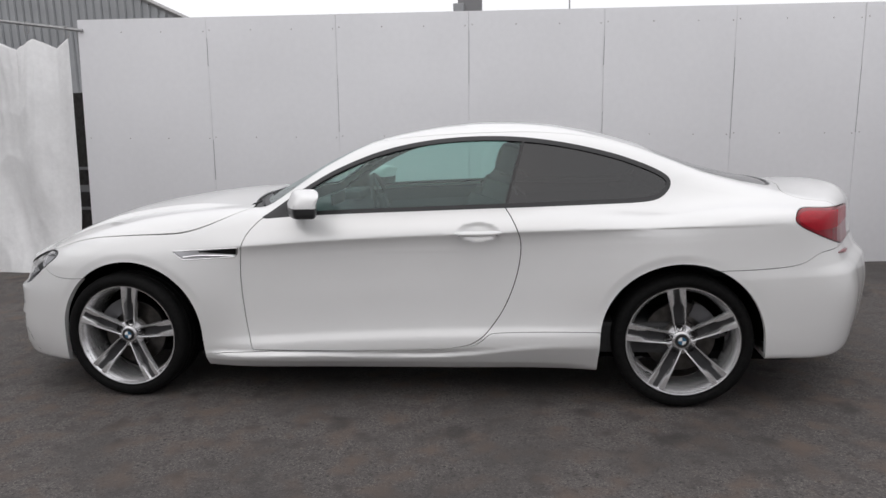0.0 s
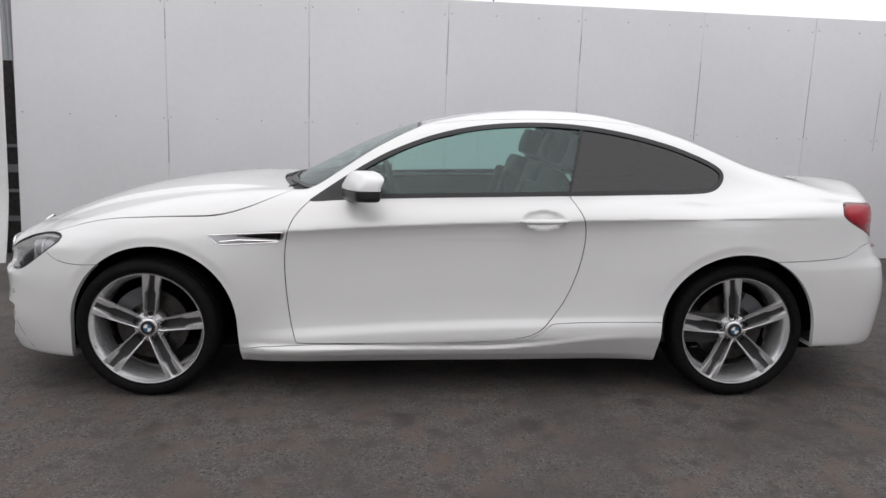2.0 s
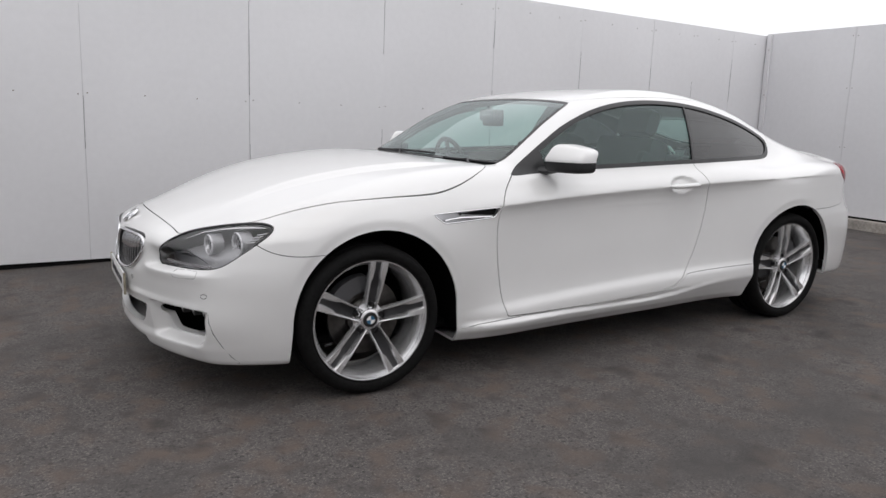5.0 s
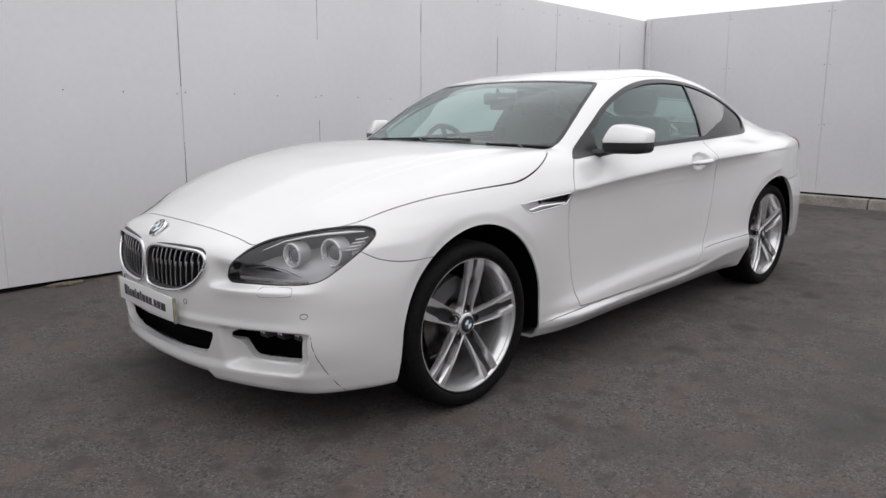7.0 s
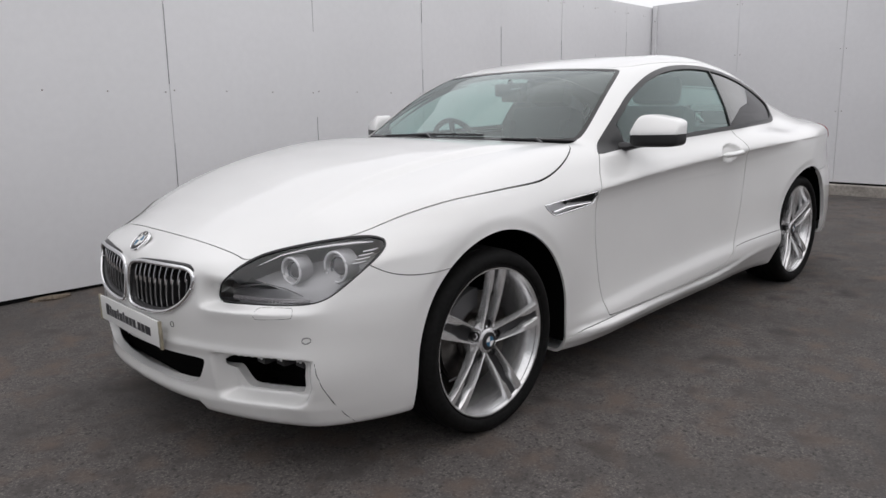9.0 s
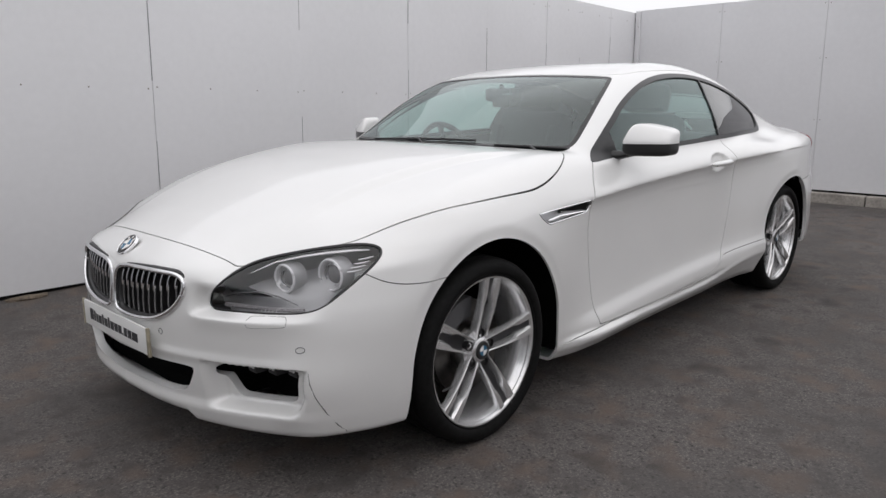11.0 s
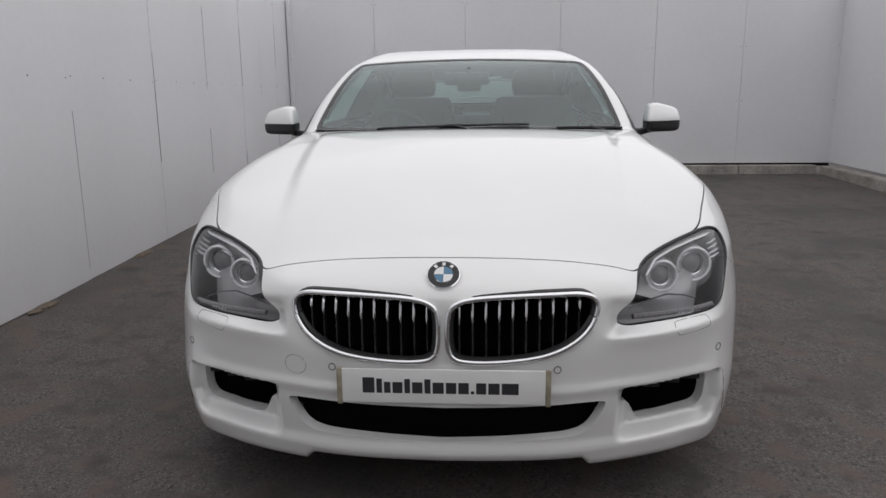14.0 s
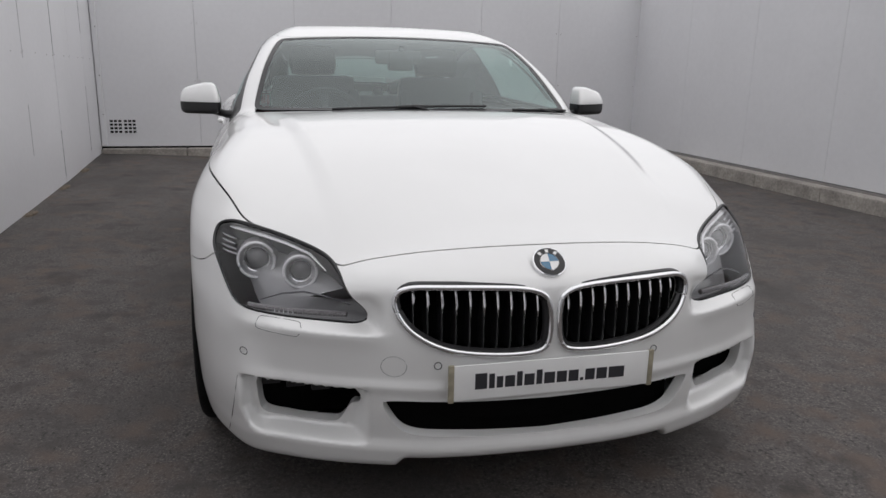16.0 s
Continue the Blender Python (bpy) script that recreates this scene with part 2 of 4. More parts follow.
def lower_body(x, y, z):
    s = z - CREASE(x)
    arches = .030 * (bump(x, .045, .36) + 1.0 * bump(x, 2.84, .36)) * bump(z, .60, .25)
    sharp = np.where(s > 0, SHOULDER(np.maximum(s, 0)) * SHOULDER_TAPER(x), FLANK(np.minimum(s, 0)) * (1 - .55 * step(2.05, 2.95, x)))
    ease = step(.30, .80, x)
    side = y - (BODY_W(x) + sharp * ease + WING(s) * (1 - ease) + arches)
    top = z - (HOOD(x) - HOOD_DROP(x) * (np.abs(y) / .73) ** 2.2 + .018 * step(.035, -.025, y - (.47 + .11 * (x + .7))) * step(-.72, -.1, x) * step(.62, .30, x))
    edge = .252 + .075 * step(1.55, 2.45, x)
    side = side - .020 * step(.028, .0, z - edge) * step(.40, .60, x) * step(2.36, 1.70, x) + .012 * step(.236, .196, z) * step(.3, .5, x) * step(2.5, 2.3, x)
    side = side + .027 * step(1.0, .15, ((x - 1.877) / .112) ** 2 + ((z - .882) / .048) ** 2)
    for cx, r in ((.049, .387), (2.838, .381)):
        side = side + .0065 * step(.048, .0, np.hypot(x - cx, z - .355) - r) * step(.42, .62, z)
    shelf = .042 * step(.564, .588, z) * step(.400, .45, y) * step(.84, .44, y) * step(.672, .592, z)
    fin = y - .738 + .9 * np.maximum(0, .335 - z) ** 1.2
    scoop = .052 * step(.440, .480, y) * step(.028, -.016, fin) * step(.430, .418, z) * step(.266, .302, z)
    corner = .034 * bump(z, .35, .11) * step(.64, .74, y) * step(.93, .80, y)
    lip = -.012 * step(.300, .258, z) * step(.9, .7, y) - .010 * bump(z, .568, .030) * step(.36, .50, y) * step(.82, .70, y) - .006 * bump(z, .436, .016) * step(.05, .2, y) * step(.76, .66, y) - corner
    front = shelf + scoop + lip + NOSE(z) + NOSE_PLAN(y) * NOSE_SWEEP(z) - x
    rear = x - (TAIL(z) - TAIL_PLAN(y))
    low = BOTTOM(x) + .026 * step(.385, .355, y) * step(-.5, -.7, x) - z
    f = smax(side, .8 * front, .09)
    f = smax(f, .8 * rear, .08)
    f = smax(f, top, .08 - .045 * step(-.66, -.78, x) * step(.55, .42, y))
    return smax(f, low, .03)


def cabin(x, y, z):
    side = .9 * (y - (GLASS_W(x) + LEAN(z)))
    top = z - (CABIN(x - CABIN_SHIFT(x) * y * y) - .045 * y * y)
    return np.maximum(smax(.95 * side, .92 * top, .075), np.maximum(np.maximum(x - 3.5, .45 - x), .80 - z))


def skin(x, y, z):
    y = np.abs(y)
    s = z - CREASE(x)
    line = .0045 * step(.001, -.011, s) * step(-.075, -.011, s) * step(1.9, 2.9, x) * step(3.33, 3.15, x) * step(.6, .7, y)
    return smin(lower_body(x, y, z), cabin(x, y, z), .02 + .09 * step(2.15, 2.95, x)) + line


# ---- from the field to a mesh of half the car ----
def gradient(f, p, e=.0015):
    g = np.stack([f(*(p + np.eye(3)[i] * e).T) - f(*(p - np.eye(3)[i] * e).T) for i in range(3)], 1) / (2 * e)
    return g


def net(f, low, high, h):
    """The surface f = 0 as quads, one vertex a cell, drawn onto the surface."""
    ax = [np.arange(a, b, h) for a, b in zip(low, high)]
    val = f(ax[0][:, None, None], ax[1][None, :, None], ax[2][None, None, :])
    val = np.broadcast_to(val, tuple(len(a) for a in ax))
    neg = val < 0
    nx, ny, nz = (len(a) - 1 for a in ax)
    corner = [(i, j, k) for i in (0, 1) for j in (0, 1) for k in (0, 1)]
    count = sum(neg[i:i + nx, j:j + ny, k:k + nz].astype(np.int8) for i, j, k in corner)
    cells = np.argwhere((count > 0) & (count < 8))
    index = np.full((nx, ny, nz), -1)
    index[tuple(cells.T)] = np.arange(len(cells))
    total, hits = np.zeros((len(cells), 3)), np.zeros(len(cells))
    for a in corner:
        for axis in range(3):
            if a[axis] == 0:
                b = list(a)
                b[axis] = 1
                va, vb = val[tuple((cells + a).T)], val[tuple((cells + b).T)]
                on = (va < 0) != (vb < 0)
                s = np.where(on, va / np.where(va == vb, 1, va - vb), 0)
                p = cells + np.array(a) + s[:, None] * (np.array(b) - np.array(a))
                total += np.where(on[:, None], p, 0)
                hits += on
    verts = np.array(low) + h * total / hits[:, None]
    for _ in range(3):
        g = gradient(f, verts)
        verts -= g * (f(*verts.T) / np.maximum((g * g).sum(1), 1e-3))[:, None]
    tris = []
    for axis in range(3):
        u, v = (axis + 1) % 3, (axis + 2) % 3
        sl0, sl1 = [slice(1, -1)] * 3, [slice(1, -1)] * 3
        sl0[axis], sl1[axis] = slice(0, -1), slice(1, None)
        cross = np.argwhere(neg[tuple(sl0)] != neg[tuple(sl1)])
        cross = cross + np.array([0 if i == axis else 1 for i in range(3)])
        first = neg[tuple(cross.T)]
        eu, ev = np.eye(3, dtype=int)[u], np.eye(3, dtype=int)[v]
        q = [index[tuple((cross - a * eu - b * ev).T)] for a, b in ((0, 0), (1, 0), (1, 1), (0, 1))]
        q = np.stack(q, 1)
        q[~first] = q[~first][:, ::-1]
        tris += [q[:, [0, 1, 2]], q[:, [0, 2, 3]]]
    return verts, np.concatenate(tris)


class Shell:
    """Triangles with a name for each; regions are cut out along signed distances."""

    def __init__(self, verts, tris):
        self.v, self.t, self.name = verts, tris, np.full(len(tris), "body", dtype="U24")

    def split(self, d, on):
        d = np.where(np.abs(d) < 2e-5, 2e-5, d)
        side = d[self.t] > 0
        n = side.sum(1)
        hit = on & (n > 0) & (n < 3)
        if not hit.any():
            return d
        t, s, nm = self.t[hit], side[hit], self.name[hit]
        lone = np.where(s.sum(1) == 1, s.argmax(1), (~s).argmax(1))
        r = np.arange(len(t))
        a, b, c = t[r, lone], t[r, (lone + 1) % 3], t[r, (lone + 2) % 3]
        pairs = np.sort(np.concatenate([np.stack([a, b], 1), np.stack([a, c], 1)]), 1)
        uniq, where = np.unique(pairs, axis=0, return_inverse=True)
        where = where.ravel()
        d0, d1 = d[uniq[:, 0]], d[uniq[:, 1]]
        s01 = (d0 / (d0 - d1))[:, None]
        extra = self.v[uniq[:, 0]] * (1 - s01) + self.v[uniq[:, 1]] * s01
        p, q = len(self.v) + where[:len(t)], len(self.v) + where[len(t):]
        self.v = np.concatenate([self.v, extra])
        self.t = np.concatenate([self.t[~hit], np.stack([a, p, q], 1), np.stack([p, b, c], 1), np.stack([p, c, q], 1)])
        self.name = np.concatenate([self.name[~hit], nm, nm, nm])
        return np.concatenate([d, np.zeros(len(extra))])

    def region(self, name, field, only=("body",), gap=.0022, gap_name="gap"):
        """Names the inside of field(x, y, z) < 0 and lays a joint of 2 * gap along its edge."""
        for level in ((-gap, gap) if gap else (0,)):
            self.split(field(*self.v.T) - level, np.isin(self.name, only))
        mid = field(*self.v[self.t].mean(1).T)
        on = np.isin(self.name, only)
        self.name[on & (mid < -gap)] = name
        if gap:
            self.name[on & (np.abs(mid) <= gap)] = gap_name


skin_v, skin_t = net(skin, (-.94, -.02, .15), (4.06, 1.0, 1.43), .0110)
shell = Shell(skin_v, skin_t)
shell.split(shell.v[:, 1], np.ones(len(shell.t), bool))
keep = shell.v[shell.t].mean(1)[:, 1] > 0
shell.t, shell.name = shell.t[keep], shell.name[keep]
shell.v[np.abs(shell.v[:, 1]) < 1e-4, 1] = 0

DLO = [(.755, .945), (.90, .956), (1.05, .964), (1.335, .974), (1.614, .981), (1.889, .988), (2.16, .993), (2.43, .999), (2.66, 1.003), (2.745, 1.015), (2.795, 1.052), (2.813, 1.095), (2.79, 1.13),
       (2.716, 1.17), (2.58, 1.223), (2.442, 1.262), (2.304, 1.293), (2.165, 1.316), (2.024, 1.33), (1.883, 1.334), (1.74, 1.33), (1.598, 1.317), (1.456, 1.293), (1.315, 1.255), (1.146, 1.188), (1.034, 1.127), (.92, 1.056), (.80, .975)]
DOOR = [(.765, .945), (.73, .912), (.695, .865), (.672, .80), (.659, .704), (.661, .588), (.676, .44), (.69, .36), (.7065, .305), (.711, .290), (.716, .286), (.74, .285), (1.05, .286), (1.336, .288), (1.618, .295), (1.785, .313), (1.868, .342),
        (1.936, .408), (2.003, .507), (2.055, .636), (2.08, .748), (2.084, .831), (2.067, .895), (2.04, .945), (2.01, .985), (1.99, 1.03), (1.2, 1.03), (.82, .99)]
HOOD_EDGE = [(-.762, -.3), (-.762, 0), (-.756, .174), (-.734, .343), (-.712, .455), (-.708, .50), (-.653, .537), (-.584, .60), (-.505, .679), (-.442, .732), (-.33, .766), (-.211, .806), (-.102, .834), (.032, .850),
             (.233, .849), (.39, .839), (.53, .812), (.63, .768), (.685, .72), (.675, .64), (.625, .50), (.575, .30), (.545, .1), (.54, 0), (.54, -.3)]
SCREEN = [(.575, -.3), (.575, 0), (.590, .2), (.64, .42), (.72, .62), (.76, .695), (.80, .705), (.93, .680), (1.06, .650), (1.20, .610), (1.285, .578), (1.30, .55), (1.302, .3), (1.305, 0), (1.305, -.3)]
ROOF = [(1.318, -.3), (1.318, 0), (1.315, .3), (1.312, .575), (1.5, .585), (2.0, .572), (2.5, .545), (2.70, .515), (2.73, .50), (2.70, .3), (2.68, 0), (2.68, -.3)]
REAR_SCREEN = [(2.70, -.3), (2.70, 0), (2.72, .3), (2.75, .48), (2.80, .50), (3.05, .495), (3.28, .47), (3.36, .40), (3.40, .2), (3.41, 0), (3.41, -.3)]
BOOT = [(3.43, -.3), (3.43, 0), (3.42, .30), (3.36, .52), (3.38, .60), (3.50, .64), (3.72, .62), (4.1, .60), (4.1, -.3)]
LAMP = [(-.142, .600), (-.126, .636), (-.090, .676), (-.040, .708), (.012, .7285), (.104, .7475), (.215, .7665), (.307, .776), (.361, .772), (.388, .757), (.376, .728), (.332, .687), (.28, .645), (.232, .610), (.182, .596), (.09, .592), (-.085, .586), (-.128, .586)]
TAIL_LAMP = [(3.331, .926), (3.365, .974), (3.5, .968), (3.72, .95), (3.83, .91), (3.83, .79), (3.70, .768), (3.62, .782), (3.52, .822), (3.43, .862), (3.365, .895)]
KIDNEY = [(.012, .640), (.024, .666), (.066, .681), (.167, .687), (.30, .689), (.352, .687), (.382, .674), (.389, .645), (.374, .608), (.345, .576), (.296, .548), (.238, .531), (.137, .521), (.055, .522), (.020, .534), (.010, .573)]
INTAKE = [(-.3, .398), (0, .398), (.242, .401), (.331, .403), (.398, .402), (.420, .396), (.402, .36), (.380, .325), (.35, .308), (.29, .301), (0, .295), (-.3, .295)]
FOG = [(.462, .407), (.50, .410), (.60, .413), (.700, .414), (.717, .408), (.715, .38), (.710, .328), (.692, .306), (.62, .304), (.545, .305), (.516, .307), (.502, .330), (.488, .362), (.464, .374)]
VENT = [(.306, .793), (.330, .794), (.64, .810), (.662, .809), (.655, .785), (.640, .764), (.615, .761), (.385, .750), (.360, .752)]
FRONT_BUMPER = [(-1.1, .1), (-1.1, .9), (-.702, .9), (-.703, .72), (-.60, .69), (-.48, .71), (-.455, .692), (-.406, .664), (-.328, .649), (-.207, .651), (0, .66), (0, .1)]
REAR_BUMPER = [(2.9, .1), (2.9, .700), (3.02, .701), (3.195, .704), (3.334, .711), (3.40, .728), (3.46, .765), (3.52, .772), (4.2, .775), (4.2, .1)]
SKIRT = [(.30, .05), (.30, .279), (1.62, .283), (1.79, .303), (1.875, .332), (1.92, .376), (1.95, .386), (2.2, .396), (2.6, .405), (2.6, .05)]
ARCHES = ((.049, .355, .387), (2.838, .355, .381))


def arch(x, y, z):
    best = np.full(np.shape(x), 1.0)
    for cx, cz, r in ARCHES:
        dx, dz = np.abs(x - cx), z - cz
        best = np.minimum(best, np.where(dz > 0, np.hypot(dx, dz) - r, dx - r + .07 * dz))
    return np.maximum(best, .52 - y)


def side(poly, times=2, low=.45):
    return lambda x, y, z: np.maximum(outline(poly, x, z, times), low - y)


def above(poly, floor=.6):
    return lambda x, y, z: np.maximum(outline(poly, x, y), floor - z)


def ahead(poly, limit=-.45):
    return lambda x, y, z: np.maximum(outline(poly, y, z), x - limit)


def lamp_field(x, y, z):
    return np.maximum(np.maximum(outline(LAMP, .625 * x + .781 * y, z), x + .3), .36 - y)


def lowered(field, d):
    return lambda x, y, z: field(x, y, z) + d


dlo = side(DLO)
for rise in (-.011, 0, .011):
    along = shell.v[:, 2] - CREASE(shell.v[:, 0]) - rise
    mid = shell.v[shell.t].mean(1)
    shell.split(along, (mid[:, 0] > .45) & (mid[:, 0] < 3.6) & (mid[:, 1] > .6))
shell.region("opening", arch, gap=0)
shell.region("side_window", dlo, gap=0)
shell.region("side_glass", lowered(dlo, .021), ("side_window",), 0)
shell.region("pillar", lambda x, y, z: np.abs(x - (2.005 + .272 * (z - .99))) - .006 + 0 * y, ("side_glass",), 0)
shell.region("mirror_corner", lambda x, y, z: x - (.985 - .15 * (z - .95)), ("side_glass",), 0)
shell.region("quarter_glass", lambda x, y, z: 2.005 + .272 * (z - .99) - x, ("side_glass",), 0)
shell.region("windscreen_edge", above(SCREEN, .9), gap=0)
shell.region("windscreen", lowered(above(SCREEN, .9), .022), ("windscreen_edge",), 0)
shell.region("rear_edge", above(REAR_SCREEN, .9), gap=0)
shell.region("rear_glass", lowered(above(REAR_SCREEN, .9), .02), ("rear_edge",), 0)
shell.region("headlamp", lamp_field)
shell.region("bonnet", above(HOOD_EDGE))
shell.region("cowl", lambda x, y, z: np.maximum(np.maximum(np.maximum(x - .77, .5 - x), y - .70), .95 - z), gap=0)
shell.region("roof", above(ROOF, 1.1), gap=.0015)
shell.region("tail_lamp", side(TAIL_LAMP, low=.35))
shell.region("tail_inner", lambda x, y, z: np.maximum(side(TAIL_LAMP, low=.35)(x, y, z) + .013, .872 - z), ("tail_lamp",), 0)
shell.region("boot_lid", above(BOOT, .78))
shell.region("kidney", ahead(KIDNEY), gap=0)
shell.region("intake", ahead(INTAKE), gap=0)
shell.region("fog", ahead(FOG), gap=0)
shell.region("vent", side(VENT, 1), gap=0)
shell.region("front_bumper", lambda x, y, z: outline(FRONT_BUMPER, x, z), gap=.0016)
shell.region("rear_bumper", lambda x, y, z: outline(REAR_BUMPER, x, z), gap=.0016)
shell.region("door", side(DOOR))
shell.region("skirt", side(SKIRT), gap=.0014)
shell.region("fender", lambda x, y, z: x - .9 + 0 * y, gap=0)
shell_normal = gradient(skin, shell.v)
shell_normal /= np.linalg.norm(shell_normal, axis=1)[:, None]
corner_a, corner_b, corner_c = (shell.v[shell.t[:, i]] for i in range(3))
turned = (np.cross(corner_b - corner_a, corner_c - corner_a) * shell_normal[shell.t[:, 0]]).sum(1) < 0
shell.t[turned] = shell.t[turned][:, ::-1]


def sheet(names, mirror=1, both=False, sink=0.0, rim=.010, extra=None, inside=False):
    """The named triangles as arrays of points, faces and normals, with a rim folded in along their edges."""
    names = (names,) if isinstance(names, str) else names
    tri = shell.t[np.isin(shell.name, names)]
    if extra is not None:
        tri = tri[extra(*shell.v[tri].mean(1).T)]
    used, tri = np.unique(tri, return_inverse=True)
    tri = tri.reshape(-1, 3)
    v, n = shell.v[used].copy(), shell_normal[used].copy()
    centre = v[:, 1] < 1e-5
    n[centre, 1] = 0
    v -= n * sink
    edges = np.concatenate([tri[:, [0, 1]], tri[:, [1, 2]], tri[:, [2, 0]]])
    key = np.sort(edges, 1)
    _, first, times = np.unique(key, axis=0, return_index=True, return_counts=True)
    border = edges[first[times == 1]]
    border = border[~(centre[border[:, 0]] & centre[border[:, 1]])]
    faces, pts, nrm = [tri], [v], [n]
    if rim:
        a, b = v[border[:, 0]], v[border[:, 1]]
        out = np.cross(b - a, n[border[:, 0]])
        out /= np.maximum(np.linalg.norm(out, axis=1), 1e-9)[:, None]
        pts += [a, b, b - rim * n[border[:, 1]], a - rim * n[border[:, 0]]]
        nrm += [-out if inside else out] * 4
        k, m = len(v), len(border)
        r = np.arange(m)
        fold = [np.stack([k + m + r, k + r, k + 2 * m + r], 1), np.stack([k + r, k + 3 * m + r, k + 2 * m + r], 1)]
        faces += [x[:, ::-1] for x in fold] if inside else fold
    v, n, f = np.concatenate(pts), np.concatenate(nrm), np.concatenate(faces)
    flip = np.array([1, -1, 1])
    left = (v * flip, n * flip, f[:, ::-1])
    if both:
        return np.concatenate([v, left[0]]), np.concatenate([n, left[1]]), np.concatenate([f, left[2] + len(v)])
    return (v, n, f) if mirror > 0 else left


def panel(name, names, mat, parent, label="", **how):
    v, n, f = sheet(names, **how)
    me = bpy.data.meshes.new(name)
    me.from_pydata(v.tolist(), [], f.tolist())
    me.update()
    me.polygons.foreach_set("use_smooth", np.ones(len(me.polygons), bool))
    me.normals_split_custom_set_from_vertices(n.tolist())
    me.materials.append(mat)
    ob = new(name, me)
    ob.parent = parent
    if label:
        tagged(ob, label)
    return ob


def solve(f, a, b):
    """Where f turns negative between arrays a (outside) and b (inside)."""
    a, b = np.asarray(a, float), np.asarray(b, float)
    for _ in range(22):
        m = (a + b) / 2
        into = f(m) < 0
        a, b = np.where(into, a, m), np.where(into, m, b)
    return b


def front_x(y, z, sink=0.0):
    """Where the skin's front lies at (y, z)."""
    y, z = np.broadcast_arrays(np.abs(np.asarray(y, float)), np.asarray(z, float))
    return solve(lambda m: skin(m, y, z), np.full(y.shape, -1.1), np.full(y.shape, -.2)) + sink


def side_y(x, z):
    x, z = np.broadcast_arrays(np.asarray(x, float), np.asarray(z, float))
    return solve(lambda m: skin(x, m, z), np.full(x.shape, 1.1), np.full(x.shape, .3))


def top_z(x, y):
    x, y = np.broadcast_arrays(np.asarray(x, float), np.abs(np.asarray(y, float)))
    return solve(lambda m: skin(x, y, m), np.full(x.shape, 1.5), np.full(x.shape, .5))


def on_front(yz, m=1, sink=0.0):
    """Points (y, z) laid on the skin's front."""
    yz = np.asarray(yz, float)
    return np.stack([front_x(yz[:, 0], yz[:, 1], sink), m * yz[:, 0], yz[:, 1]], 1).tolist()


def on_side(xz, m=1, proud=0.0):
    xz = np.asarray(xz, float)
    return np.stack([xz[:, 0], m * (side_y(xz[:, 0], xz[:, 1]) + proud), xz[:, 1]], 1).tolist()


def circle(cu, cv, ru, rv, n):
    a = 2 * np.pi * np.arange(n) / n
    return np.stack([cu + ru * np.cos(a), cv + rv * np.sin(a)], 1)




# ---- the car ----
car = tagged(new("car"), "white two-door coupe with silver double-spoke alloy wheels", "car")
car.location = (0, .012, 0)


panel("bonnet", "bonnet", PAINT, car, both=True)
panel("roof_panel", "roof", PAINT, car, both=True)
panel("boot_lid", "boot_lid", PAINT, car, both=True)
front_bumper = panel("front_bumper", "front_bumper", PAINT, car, both=True, rim=.03)
rear_bumper = panel("rear_bumper", "rear_bumper", PAINT, car, both=True, rim=.02)
panel("panel_joint", "gap", GAP, car, "dark joint lines between the body panels", both=True, sink=.008, rim=0)
windscreen = panel("windscreen", "windscreen", GLASS_FRONT, car, "lightly green-tinted glass", both=True, sink=.004, rim=0)
panel("windscreen_seal", "windscreen_edge", BLACK_TRIM, windscreen, "black glass border", both=True, sink=.003, rim=.006)
panel("cowl", "cowl", BLACK_TRIM, car, "black plastic grille below the windscreen", both=True, sink=.012, rim=0)
rear_screen = panel("rear_window", "rear_glass", GLASS_REAR, car, "green-tinted glass", both=True, sink=.004, rim=0)
panel("rear_window_seal", "rear_edge", BLACK_TRIM, rear_screen, "black glass border", both=True, sink=.002, rim=.006)
for m in (-1, 1):
    panel("front_wing", "fender", PAINT, car, mirror=m, rim=.009)
    panel("body_side", "body", PAINT, car, mirror=m, rim=.012)
    panel("side_skirt", "skirt", PAINT, car, mirror=m, rim=.012)
    door = panel("door", "door", PAINT, car, mirror=m)
    panel("door_window", "side_glass", GLASS_SIDE, door, "lightly green-tinted glass", mirror=m, sink=.006, rim=0)
    panel("window_frame", ("side_window", "pillar", "mirror_corner"), BLACK_TRIM, door, "black window surround", mirror=m, sink=-.001, rim=.008)
    panel("quarter_window", "quarter_glass", GLASS_DARK, car, "dark privacy glass", mirror=m, sink=.005, rim=0)
    panel("door_lining", ("door", "body"), CABIN_BLACK, car, "black inner trim", mirror=m, sink=.045, rim=0, extra=lambda x, y, z: (x > .8) & (x < 3.1) & (z > .30) & (z < 1.30))
panel("headlining", ("roof", "body"), LINING, car, "grey cloth headlining", both=True, sink=.03, rim=0, extra=lambda x, y, z: (x > 1.2) & (x < 2.9) & (z > 1.2))
panel("bumper_lining", ("intake", "kidney"), MESHY, front_bumper, "black mesh inside the air intakes", both=True, sink=.085, rim=0)
